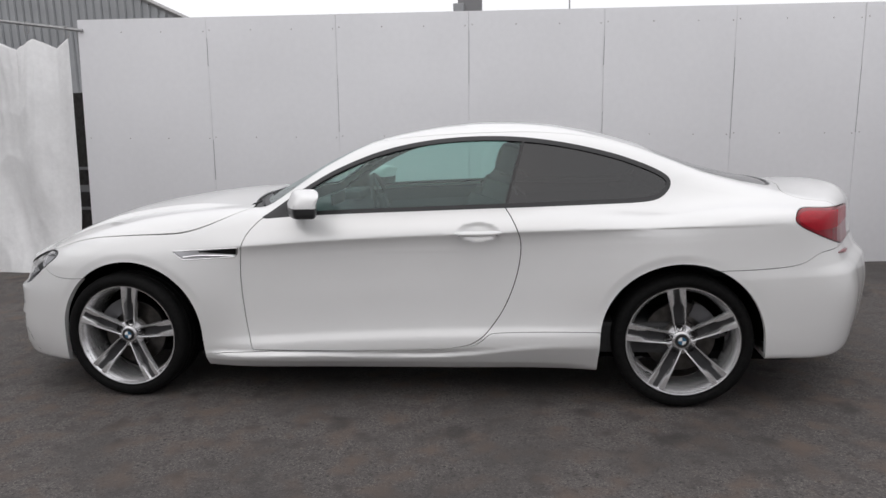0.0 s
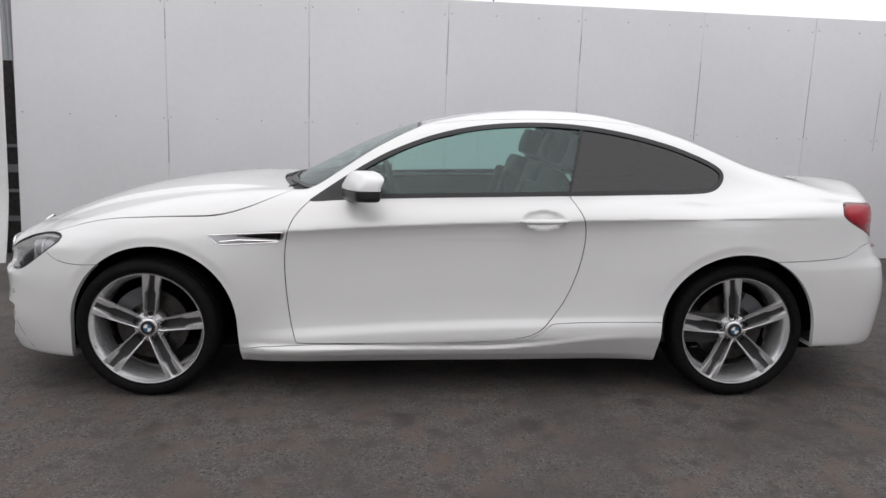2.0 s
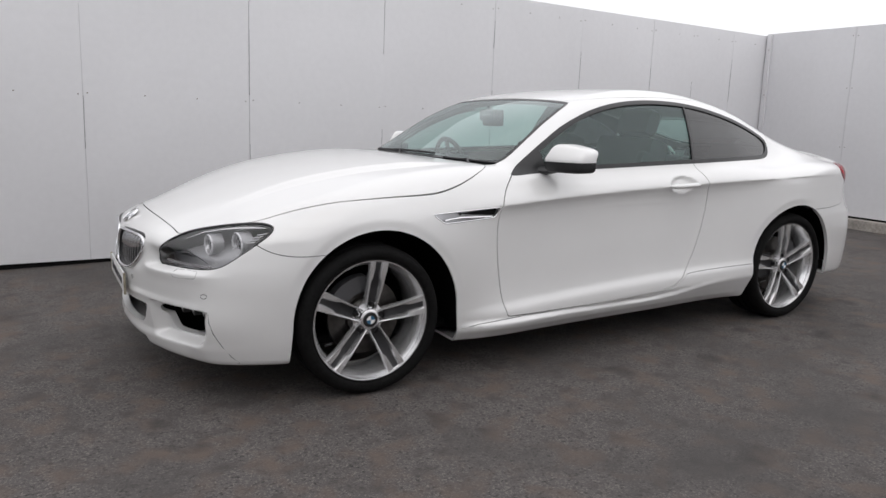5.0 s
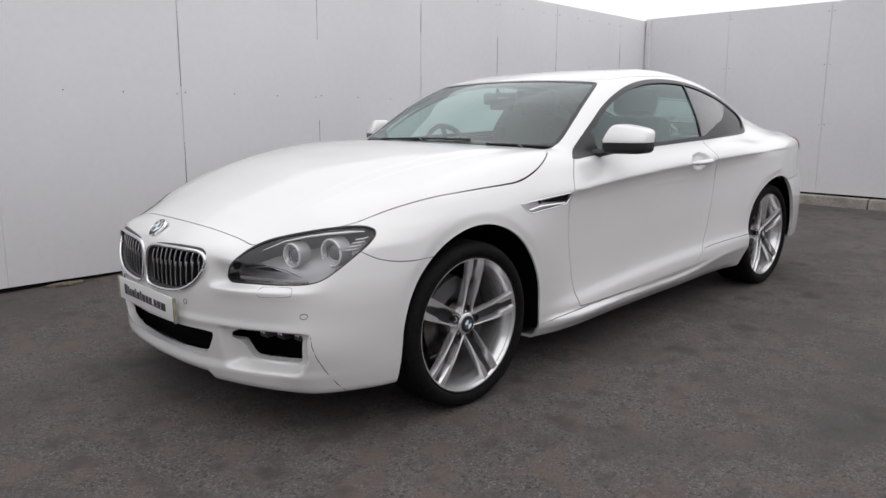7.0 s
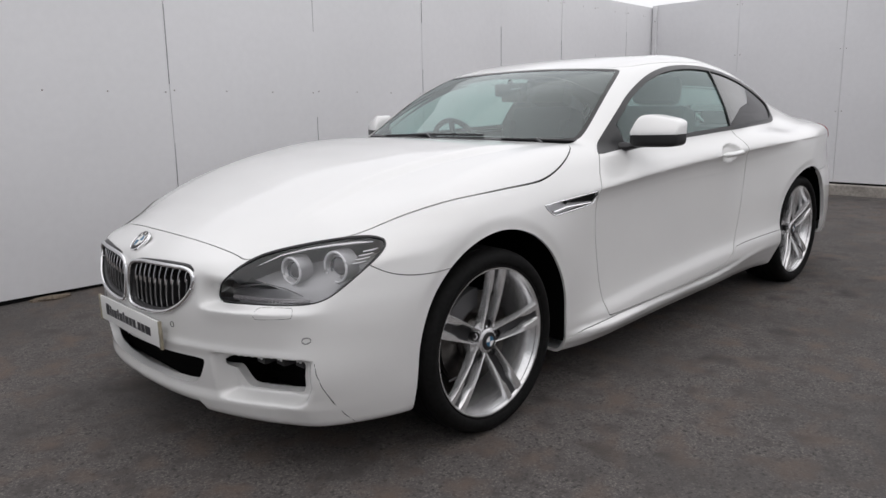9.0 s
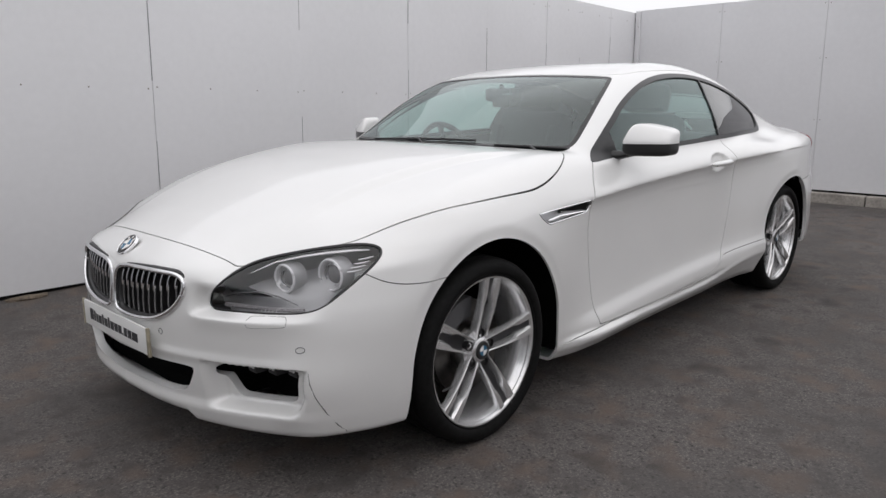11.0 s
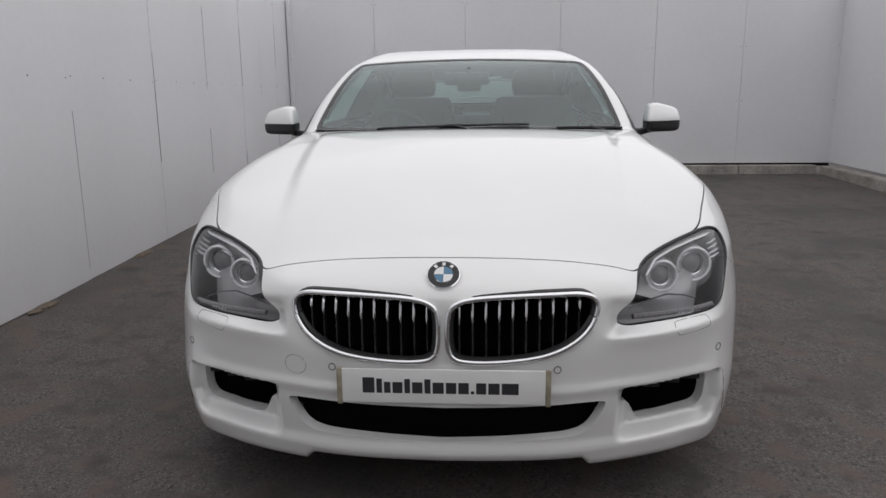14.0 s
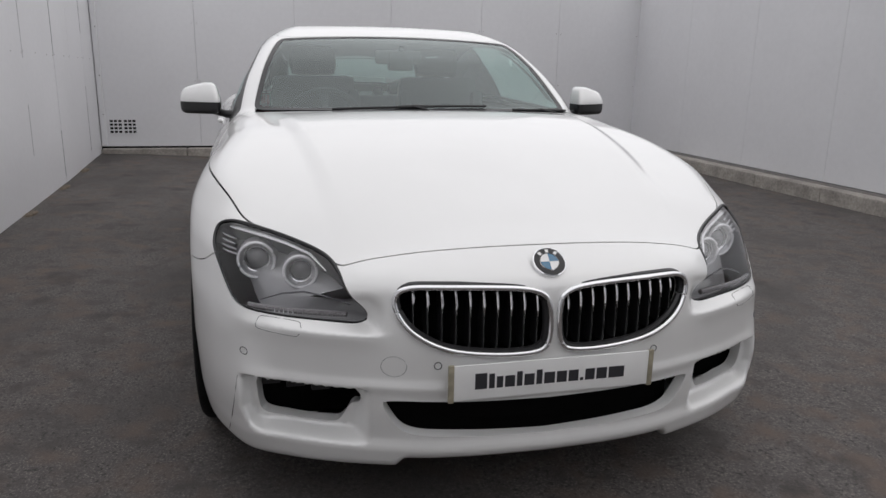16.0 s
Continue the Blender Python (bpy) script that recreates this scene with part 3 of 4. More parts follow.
# wheel housings, floor and the dark mass behind the grille
for cx, cz, r in ARCHES:
    turn = np.radians(np.linspace(180, 0, 25))
    for m in (-1, 1):
        bm = bmesh.new()
        rows = []
        for deep, grow in ((.007, .002), (.03, .016), (.40, .02)):
            px = np.concatenate([[cx - r - grow - .012], cx + (r + grow) * np.cos(turn), [cx + r + grow + .012]])
            pz = np.concatenate([[.225], cz + (r + grow) * np.sin(turn), [.225]])
            py = np.minimum(side_y(px, pz), .95) - deep
            if deep > .3:
                py[:] = .50
            rows.append([bm.verts.new((x, m * y, z)) for x, y, z in zip(px, py, pz)])
        for a, b in zip(rows[:2], rows[1:]):
            for i in range(26):
                bm.faces.new((a[i], a[i + 1], b[i + 1], b[i]))
        bm.faces.new(rows[-1])
        part("wheel_housing", bm, MESHY, car, "black plastic wheel arch liner")
bm = boxed(-.42, 3.40, -.74, .74, .215, .26, .02)
part("underbody", bm, MESHY, car, "black underside", False)
for m in (-1, 1):
    part("intake_duct", boxed(-.60, -.42, *sorted((m * .41, m * .775)), .27, .45, .01), MESHY, front_bumper, "black duct inside the outer intake", False)
bm = boxed(-.775, -.40, -.40, .40, .24, .66, .02)
part("radiator", bm, MESHY, car, "black radiator behind the grille", False)


def superball(cx, cy, cz, rx, ry, rz, e=.55, n=28):
    bm = bmesh.new()
    def s(v, p):
        return math.copysign(abs(v) ** p, v)
    rows = []
    for i in range(1, n):
        a = -math.pi / 2 + math.pi * i / n
        rows.append([bm.verts.new((cx + rx * s(math.cos(a), e) * s(math.cos(2 * math.pi * j / 40), e), cy + ry * s(math.cos(a), e) * s(math.sin(2 * math.pi * j / 40), e), cz + rz * s(math.sin(a), e))) for j in range(40)])
    for a, b in zip(rows, rows[1:]):
        for j in range(40):
            bm.faces.new((a[j], a[(j + 1) % 40], b[(j + 1) % 40], b[j]))
    bm.faces.new(rows[0]), bm.faces.new(rows[-1])
    return bm


# ---- wheels ----
def make_spoke(phase):
    """A pair of tapered bars from hub to rim, with chamfered fronts and a web between them."""
    bm = bmesh.new()
    for s in (-1, 1):
        rings = []
        for r, near, far, front, deep in ((.040, .020, .027, -.030, .040), (.066, .0215, .0305, -.025, .040), (.10, .0225, .0330, -.018, .038), (.14, .0235, .0360, -.011, .034), (.176, .0240, .0390, -.007, .030), (.190, .0150, .0402, -.006, .030), (.225, .0125, .0432, -.003, .028), (.266, .0105, .0465, -.003, .026)):
            wide = far - near
            rings.append([bm.verts.new((s * p, a, r)) for p, a in ((near, front - deep), (near, front - .010), (near + .22 * wide, front - .002), (far - .0035, front), (far, front - .006), (far - .002, front - deep))])
        for a, b in zip(rings, rings[1:]):
            for i in range(6):
                bm.faces.new((a[i], a[(i + 1) % 6], b[(i + 1) % 6], b[i]))
        bm.faces.new(rings[0]), bm.faces.new(rings[-1])
    bmesh.ops.transform(bm, matrix=Matrix.Rotation(-phase, 4, "Y"), verts=bm.verts)
    return bm


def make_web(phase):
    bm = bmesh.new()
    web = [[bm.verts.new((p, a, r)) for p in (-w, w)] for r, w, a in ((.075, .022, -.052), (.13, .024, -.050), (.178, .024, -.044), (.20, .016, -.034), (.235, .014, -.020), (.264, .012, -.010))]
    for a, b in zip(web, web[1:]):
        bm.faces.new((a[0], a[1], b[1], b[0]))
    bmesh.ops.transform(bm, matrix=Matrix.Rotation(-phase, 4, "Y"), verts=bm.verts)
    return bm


def shrink(bm, k=.98):
    for v in bm.verts:
        v.co.x, v.co.z = v.co.x * k, v.co.z * k
    return bm


def make_wheel(x, y, z, m, phase, disc):
    rim = lathe([(.262, -.012), (.268, -.002), (.275, .0), (.278, -.004), (.276, -.012), (.262, -.016), (.255, -.026), (.247, -.045), (.240, -.075), (.237, -.15), (.246, -.19), (.27, -.205)], 72)
    shrink(rim)
    wheel = part("wheel", rim, ALLOY, car, "silver alloy wheel with five double spokes")
    wheel.matrix_local = pose(x, y, z, 0, 0, 180 if m < 0 else 0)
    tyre = lathe([(.262, -.014), (.268, .000), (.272, .005), (.276, .003), (.280, .008), (.289, .0125), (.300, .0135), (.312, .010), (.323, .001), (.329, -.012), (.332, -.030), (.332, -.045), (.327, -.047), (.327, -.053), (.333, -.055), (.333, -.085), (.327, -.087), (.327, -.095), (.3335, -.097), (.3335, -.135),
                  (.327, -.137), (.327, -.145), (.333, -.147), (.333, -.18), (.327, -.182), (.327, -.188), (.332, -.19), (.329, -.215), (.315, -.235), (.255, -.225)], 96)
    part("tyre", tyre, RUBBER, wheel, "low-profile black tyre")
    for i in range(5):
        part("spoke", shrink(make_spoke(phase + 2 * math.pi * i / 5)), ALLOY, wheel)
        # Near-black web paints the shade in the gap between the two bars.
        part("spoke_web", shrink(make_web(phase + 2 * math.pi * i / 5)), ALLOY_SHADED, wheel, "recess between the bars, its shade painted as dark colour")
    hub = lathe([(.0, -.022), (.036, -.022), (.044, -.028), (.046, -.036), (.056, -.042), (.072, -.046), (.074, -.06), (.070, -.09), (.0, -.09)], 40)
    part("hub", hub, ALLOY, wheel)
    for i in range(5):
        a = phase + 2 * math.pi * i / 5
        bolt = lathe([(.0, .004), (.007, .004), (.008, -.003), (.0125, -.004), (.0145, .008), (.0175, .008), (.0180, -.012)], 14)
        bmesh.ops.translate(bolt, vec=(-.060 * math.sin(a), -.040, .060 * math.cos(a)), verts=bolt.verts)
        part("wheel_bolt", bolt, BLACK_TRIM, wheel, "dark recessed wheel bolt")
    cap = lathe([(.0, -.0165), (.030, -.0165), (.033, -.019), (.034, -.024)], 32)
    part("centre_cap", cap, BLACK_TRIM, wheel, "round black and blue centre cap")
    for k in range(4):
        quad = bmesh.new()
        mid = quad.verts.new((0, -.0155, 0))
        ring = [quad.verts.new((.019 * math.cos(math.pi * (k / 2 + i / 12)), -.0155, .019 * math.sin(math.pi * (k / 2 + i / 12)))) for i in range(7)]
        for a, b in zip(ring, ring[1:]):
            quad.faces.new((mid, a, b))
        part("cap_quarter", quad, BLUE if k % 2 else WHITE_PLASTIC, wheel)
    plate = lathe([(.0, -.075), (.085, -.075), (.09, -.092), (disc, -.092), (disc, -.118), (.09, -.118)], 48)
    part("brake_disc", plate, STEEL, wheel, "grey steel brake disc")
    cal = bmesh.new()
    arc = [[cal.verts.new((r * math.cos(a), d, r * math.sin(a))) for r, d in ((.115, -.075), (disc + .018, -.072), (disc + .018, -.13), (.115, -.13))] for a in [math.radians(20 + 70 * i / 6 + (90 if x > 1 else 0)) for i in range(7)]]
    for a, b in zip(arc, arc[1:]):
        for i in range(4):
            cal.faces.new((a[i], a[(i + 1) % 4], b[(i + 1) % 4], b[i]))
    cal.faces.new(arc[0]), cal.faces.new(arc[-1])
    part("brake_caliper", cal, HOUSING_DARK, wheel, "dark grey brake caliper")
    bolt = tube([(.212, -.012, -.085), (.188, .002, -.076)], .0045)
    part("valve", bolt, BLACK_TRIM, wheel)
    return wheel


for x, r, ph, disc, out in ((.012, .344, radians(8), .17, .890), (2.850, .344, radians(-8), .17, .876)):
    for m in (-1, 1):
        make_wheel(x, m * out, r, m, ph, disc)

# ---- front: grilles, badge, lamps, plate ----
def kidney_x(y, z):
    """The grille's face: upright, standing proud where the nose rolls over."""
    return front_x(y, np.minimum(z, .645)) + .16 * np.maximum(0, z - .645)


LAMP_Y = np.linspace(.36, .88, 240)


LAMP_ROWS = {}


def lamp_row(z):
    if z not in LAMP_ROWS:
        xs = front_x(LAMP_Y, np.full(240, z))
        LAMP_ROWS[z] = xs, .625 * xs + .781 * LAMP_Y
    return LAMP_ROWS[z]


def lamp_point(u, z, inset, m):
    """A point behind the lamp glass: u runs along the lamp, z is its height."""
    xs, us = lamp_row(round(float(z), 4))
    return (float(np.interp(u, us, xs)) + .78 * inset, m * (float(np.interp(u, us, LAMP_Y)) - .62 * inset), z)


for m in (-1, 1):
    edge = rounded(KIDNEY, 3)
    ring = np.stack([kidney_x(edge[:, 0], edge[:, 1]) - .005, m * edge[:, 0], edge[:, 1]], 1)
    for _ in range(14):
        ring[:, 0] = (np.roll(ring[:, 0], 1) + 2 * ring[:, 0] + np.roll(ring[:, 0], -1)) / 4
    grille = part("kidney_grille", tube(ring, .0072, True, 10), CHROME, car, "chrome-framed grille with vertical bars")
    collar = bmesh.new()
    back = np.array(on_front(edge + np.sign(edge - edge.mean(0)) * .001, m, .001))
    inner = [collar.verts.new(p) for p in ring]
    outer = [collar.verts.new(p) for p in back]
    for i in range(len(ring)):
        collar.faces.new((inner[i], inner[(i + 1) % len(ring)], outer[(i + 1) % len(ring)], outer[i]))
    part("grille_collar", collar, PAINT, grille, "white painted collar")
    part("grille_rim", tube(ring * (1, .972, 1) + (.017, m * .0055, 0), .011, True, 8), BLACK_TRIM, grille, "black inner rim")
    for i in range(10):
        y = .040 + i * .0335
        zs = np.linspace(.50, .71, 85)
        inside = zs[outline(KIDNEY, np.full(85, y), zs) < -.006]
        lo, hi = inside.min(), inside.max()
        zs = lo + (hi - lo) * np.arange(17) / 16
        xs = kidney_x(np.full(17, y), zs) + .013 - .006 * np.sin(np.pi * np.arange(17) / 16)
        bar, face, tip = bmesh.new(), bmesh.new(), bmesh.new()
        for bm, first, mat_x, deep in ((bar, 0, .004, .045), (face, 0, .001, .006), (tip, 9, -.003, .005)):
            rows = []
            for k in range(first, 17):
                s = (k - first) / (16 - first)
                w = .0026 if bm is bar else .0014 if bm is face else .0015 + .0020 * min(1, 4 * s) * min(1, 5 * (1 - s) + .25)
                lead = mat_x - (.003 * math.sin(math.pi * s) if bm is tip else 0)
                rows.append([bm.verts.new((xs[k] + deep, m * (y - w), zs[k])), bm.verts.new((xs[k] + lead + .002, m * (y - w * .8), zs[k])), bm.verts.new((xs[k] + lead, m * y, zs[k])), bm.verts.new((xs[k] + lead + .002, m * (y + w * .8), zs[k])), bm.verts.new((xs[k] + deep, m * (y + w), zs[k]))])
            for a, b in zip(rows, rows[1:]):
                for j in range(5):
                    bm.faces.new((a[j], a[(j + 1) % 5], b[(j + 1) % 5], b[j]))
            bm.faces.new(rows[0]), bm.faces.new(rows[-1])
        part("grille_bar", bar, BLACK_TRIM, grille)
        part("bar_edge", face, GREY_BAR, grille, "grey bar edge")
        part("bar_tip", tip, CHROME, grille, "bright chrome bar tip")
    # headlamp
    panel_lamp = panel("headlamp", "headlamp", GLASS_LAMP, car, "clear grey headlamp with two round projectors", mirror=m, sink=.003, rim=.012)
    panel("lamp_bowl", "headlamp", HOUSING, panel_lamp, "grey lamp housing", mirror=m, sink=.080, rim=-.075)
    seal = rounded(LAMP, 2)
    part("lamp_seal", tube([lamp_point(u, z, .003, m) for u, z in seal], [.0018 + .0030 * float(step(.64, .72, z)) for u, z in seal], True, 6), BLACK_TRIM, panel_lamp, "black lamp seal")
    for cx, cy, cz, r in ((-.498, .704, .684, .048), (-.588, .594, .672, .042)):
        lip = [float(skin(cx + r * math.sin(.14) * math.cos(a), cy + r * math.cos(a), cz + r * math.sin(a))) for a in [.3 * i for i in range(21)]]
        cx += (max(lip) + .014) * 1.25
        aim = pose(cx, m * cy, cz, 0, 0, 0) @ Matrix.Rotation(radians(90 - m * 8), 4, "Z")
        hoop = [2 * math.pi * i / 40 for i in range(40)]
        for kind, bm, mat, about in (
                ("lamp_barrel", lathe([(r * 1.03, -.002), (r * 1.08, -.014), (r * 1.14, -.05)], 40), HOUSING, "grey lamp shroud"),
                ("halo_ring", tube([(r * math.cos(a), .0, r * math.sin(a)) for a in hoop], .0042, True, 8), HALO, "clear white halo ring"),
                ("reflector_cup", lathe([(r * .95, -.004), (r * .86, -.012), (r * .74, -.014), (r * .70, -.020)], 40), SATIN, "silver reflector cup"),
                ("inner_ring", tube([(r * .70 * math.cos(a), -.012, r * .70 * math.sin(a)) for a in hoop], .0024, True, 6), CHROME, "chrome inner ring"),
                ("lamp_lens", lathe([(.001, -.004), (r * .30, -.006), (r * .52, -.012), (r * .66, -.022), (r * .68, -.03)], 32), LENS, "dark grey projector lens")):
            part(kind, bm, mat, panel_lamp, about).matrix_local = aim
    brow = [(-.01, .694), (.06, .722), (.14, .738), (.22, .750), (.30, .757), (.345, .757)]
    part("light_strip", tube([lamp_point(u, z, .020, m) for u, z in brow], [.002, .005, .008, .0095, .0095, .004], sides=8, flat=.5), LED_WHITE, panel_lamp, "bright upper reflector strip")
    for i in range(4):
        u0, z = .285 + .010 * i, .700 + .011 * i
        part("reflector_fin", tube([lamp_point(u0, z - .004, .040, m), lamp_point(u0 + .025, z, .030, m), lamp_point(u0 + .046, z + .006, .020, m)], [.0028, .0036, .002], sides=6), SATIN, panel_lamp, "silver outer reflector fin")
    bezel = [(-.09, .622), (-.03, .640), (.03, .645), (.09, .634), (.15, .612)]
    part("bezel_edge", tube([lamp_point(u, z, .022, m) for u, z in bezel], [.001, .0022, .0025, .0022, .001], sides=6), HOUSING_DARK, panel_lamp, "dark inner bezel edge")
    part("indicator_strip", tube([lamp_point(u, .6000, .012, m) for u in np.linspace(-.085, .175, 9)], .0075, sides=8), CLEAR_GREY, panel_lamp, "ribbed lower indicator strip")
    for i in range(14):
        u = -.078 + .012 * i + (.012 if i > 6 else 0)
        part("indicator_rib", tube([lamp_point(u, .594, .006, m), lamp_point(u + .002, .605, .006, m)], .0014, sides=5), CLEAR_GREY if i < 9 else LED_WHITE, panel_lamp)
    # fog lamp bar in the outer intake
    for i in range(3):
        y = .555 + .062 * i
        x = float(front_x(y, .405, .016))
        bm = boxed(x, x + .05, m * y - .024, m * y + .024, .386, .413, .004)
        fog = part("fog_lamp", bm, BLACK_TRIM, car, "small dark fog lamp")
        for dy in (-.009, .007):
            part("fog_lens", superball(x - .001, m * (y + dy), .4045, .004, .006, .0045, .8, 8), HALO, fog, "small bright lamp lens")
    fin = [(.762, .418), (.767, .385), (.774, .34), (.783, .285), (.792, .235), (.797, .208)]
    part("bumper_joint", tube(on_front(fin, m, .0008), [.0010] + [.0016] * 4 + [.0012], sides=5), GAP, front_bumper, "dark joint beside the outer intake")
    # parking sensors and washer flap outlines
    for y, z in ((.743, .489), (.287, .497)):
        part("parking_sensor", tube(on_front(circle(y, z, .009, .009, 16), m, -.0005), .0013, True, 4), HOUSING_DARK, front_bumper)
    flap = rounded([(.60, .579), (.612, .583), (.69, .586), (.703, .583), (.713, .562), (.702, .556), (.62, .551), (.610, .553)], 1)
    part("washer_flap_joint", tube(on_front(flap, m, .0003), .0009, True, 4), HOUSING_DARK, front_bumper)
tow = on_front(circle(.39, .492, .03, .026, 24), 1, .0003)
part("tow_cover_joint", tube(tow, .0008, True, 4), HOUSING_DARK, front_bumper)

# badge: black ring, blue and white quarters
bx, bz = float(front_x(0, .727)), .727
tilt = pose(bx - .007, 0, bz + .004, 0, 0, 0) @ Matrix.Rotation(radians(49), 4, "Y") @ Matrix.Rotation(radians(90), 4, "Z")
badge = part("badge", lathe([(.0, .004), (.037, .004), (.040, .003), (.041, -.004)], 40), BLACK_TRIM, car, "round black badge with blue and white quarters")
badge.matrix_local = tilt
ring = part("badge_rim", lathe([(.0385, .003), (.040, .0055), (.0425, .004), (.043, -.004)], 40), CHROME, badge)
ring = part("badge_rim", lathe([(.0225, .003), (.024, .0055), (.0255, .003)], 40), CHROME, badge)
for k in range(4):
    quad = bmesh.new()
    mid = quad.verts.new((0, .0050, 0))
    arc = [quad.verts.new((.0235 * math.cos(math.pi * (k / 2 + i / 12)), .0050, .0235 * math.sin(math.pi * (k / 2 + i / 12)))) for i in range(7)]
    for a, b in zip(arc, arc[1:]):
        quad.faces.new((mid, a, b))
    part("badge_quarter", quad, BLUE if k % 2 else WHITE_PLASTIC, badge)
for a in (50, 90, 130):
    bm = boxed(-.004, .004, .0042, .0048, .027, .036)
    bmesh.ops.transform(bm, matrix=Matrix.Rotation(radians(90 - a), 4, "Y"), verts=bm.verts)
    part("badge_mark", bm, WHITE_PLASTIC, badge)

# show plate with a line of dark bars for its print
bm = boxed(-.905, -.898, -.262, .262, .416, .506, .002)
plate = part("show_plate", bm, WHITE_PLASTIC, car, "white show plate with a line of dark print")
for m in (-1, 1):
    bm = boxed(-.9065, -.897, m * .262 - .007, m * .262 + .007, .412, .508, .002)
    part("plate_tape", bm, TAPE, plate, "dirty brown tape")
PRINT_BARS = [(.030, .043), (.014, .040), (.016, .031), (.025, .031), (.014, .040), (.026, .031), (.015, .040), (.028, .031), (.026, .031), (.026, .031), (.008, .008), (.025, .031), (.028, .031), (.042, .031)]
y = .203
for w, h in PRINT_BARS:
    part("print_bar", boxed(-.9058, -.9048, y - w, y, .443, .443 + h * .95), PRINT, plate, smooth=False)
    y -= w + .0053

# ---- mirrors, handles, side vents, wipers, tail lamps ----
def mirror_shape(m, low, high):
    bm = superball(0, 0, 0, .072, .088, .067, .31)
    for v in bm.verts:
        x, y, z = v.co
        out, up = y / .088, max(0, z / .067)
        z -= .015 * up * (.3 + out) + .006 * up * out * out
        y = y * (1 - .10 * up) + (.012 * up if y < 0 else 0)
        x = x * (1 - .22 * max(0, out)) * (1 - .15 * up) + .037 * out + .030 * up
        v.co = (1.028 + x, m * (.936 + y), 1.034 + z)
    geom = bm.verts[:] + bm.edges[:] + bm.faces[:]
    if low is not None:
        bmesh.ops.bisect_plane(bm, geom=geom, plane_co=(0, 0, low), plane_no=(0, 0, -1), clear_outer=True)
    geom = bm.verts[:] + bm.edges[:] + bm.faces[:]
    if high is not None:
        bmesh.ops.bisect_plane(bm, geom=geom, plane_co=(0, 0, high), plane_no=(0, 0, 1), clear_outer=True)
    return bm


for m in (-1, 1):
    arm = tube([(.955, m * .775, .968), (.975, m * .82, .968), (.99, m * .87, .978), (1.005, m * .92, .990)], [.034, .026, .022, .024], sides=10, flat=.7)
    mirror = part("door_mirror", mirror_shape(m, 1.020, None), PAINT, car, "white door mirror on a black foot")
    part("mirror_base", mirror_shape(m, None, 1.0185), BLACK_TRIM, mirror, "black lower shell")
    part("mirror_arm", arm, BLACK_TRIM, mirror, "black mirror foot")
    # handle
    pts = []
    for i in range(13):
        s = i / 12
        x = 1.765 + .226 * s
        pts.append((x, m * (float(side_y(1.72, .878)) * (1 - s) + float(side_y(2.03, .878)) * s + .001 + .015 * math.sin(math.pi * s) ** .5), .8755 + .004 * s))
    part("door_handle", tube(pts, [.005, .014] + [.0185] * 9 + [.014, .005], sides=12, flat=.75), PAINT, car, "white pull handle in a dished recess")
    part("handle_trim", tube([(x, y + m * .0085, z - .006) for x, y, z in pts[1:-1]], .0042, sides=8), CHROME, car, "thin chrome strip on the handle")
    # vent behind the front wheel
    vent = panel("side_vent", "vent", SATIN, car, "silver side vent with a black slot", mirror=m, sink=.010, rim=-.010)
    part("vent_frame", tube(on_side(rounded(VENT, 1), m, .000), .0024, True, 6), CHROME, vent, "chrome vent frame")
    slot = bmesh.new()
    row = [(.43, .790), (.52, .796), (.60, .802), (.648, .804), (.640, .774), (.60, .776), (.52, .782)]
    slot.faces.new([slot.verts.new(p) for p in on_side(row, m, -.006)])
    part("vent_slot", slot, GAP, vent, "black slot", False)
    fin = tube(on_side([(.365, .764), (.45, .771), (.55, .769), (.630, .768)], m, -.003), [.003, .005, .005, .003], sides=6)
    part("vent_blade", fin, CHROME, vent, "polished blade")
    # tail lamp
    tail = panel("tail_lamp", "tail_lamp", RED_DARK, car, "dark red tail lamp with a brighter upper lens", mirror=m, sink=-.002, rim=.02)
    panel("lamp_segment", "tail_inner", RED_LENS, tail, "bright red upper lens", mirror=m, sink=-.0035, rim=.006)
    # reflector on the rear bumper
    part("rear_reflector", tube(on_side([(3.59, .748), (3.63, .742), (3.69, .736)], m, .001), [.005, .016, .010], flat=.6), RED_DARK, rear_bumper, "small dark red reflector")

# wipers
for y0, y1 in ((.39, -.28), (-.40, -.70)):
    pts = [((.585 + .26 * y * y) + .035 * i / 8, y, 0) for i, y in enumerate(np.linspace(y0, y1, 9))]
    pts = [(x, y, float(top_z(x, y)) + .004) for x, y, _ in pts]
    wiper = part("wiper", tube(pts, [.0045] * 4 + [.0065] + [.0045] * 4, sides=6, flat=1.3), BLACK_TRIM, car, "black windscreen wiper")
    mid = pts[4]
    part("wiper_arm", tube([(mid[0] - .05, mid[1] - .10, mid[2] - .030), (mid[0] - .03, mid[1] - .05, mid[2] - .008), (mid[0], mid[1], mid[2] + .003)], .006, sides=6), BLACK_TRIM, wiper)


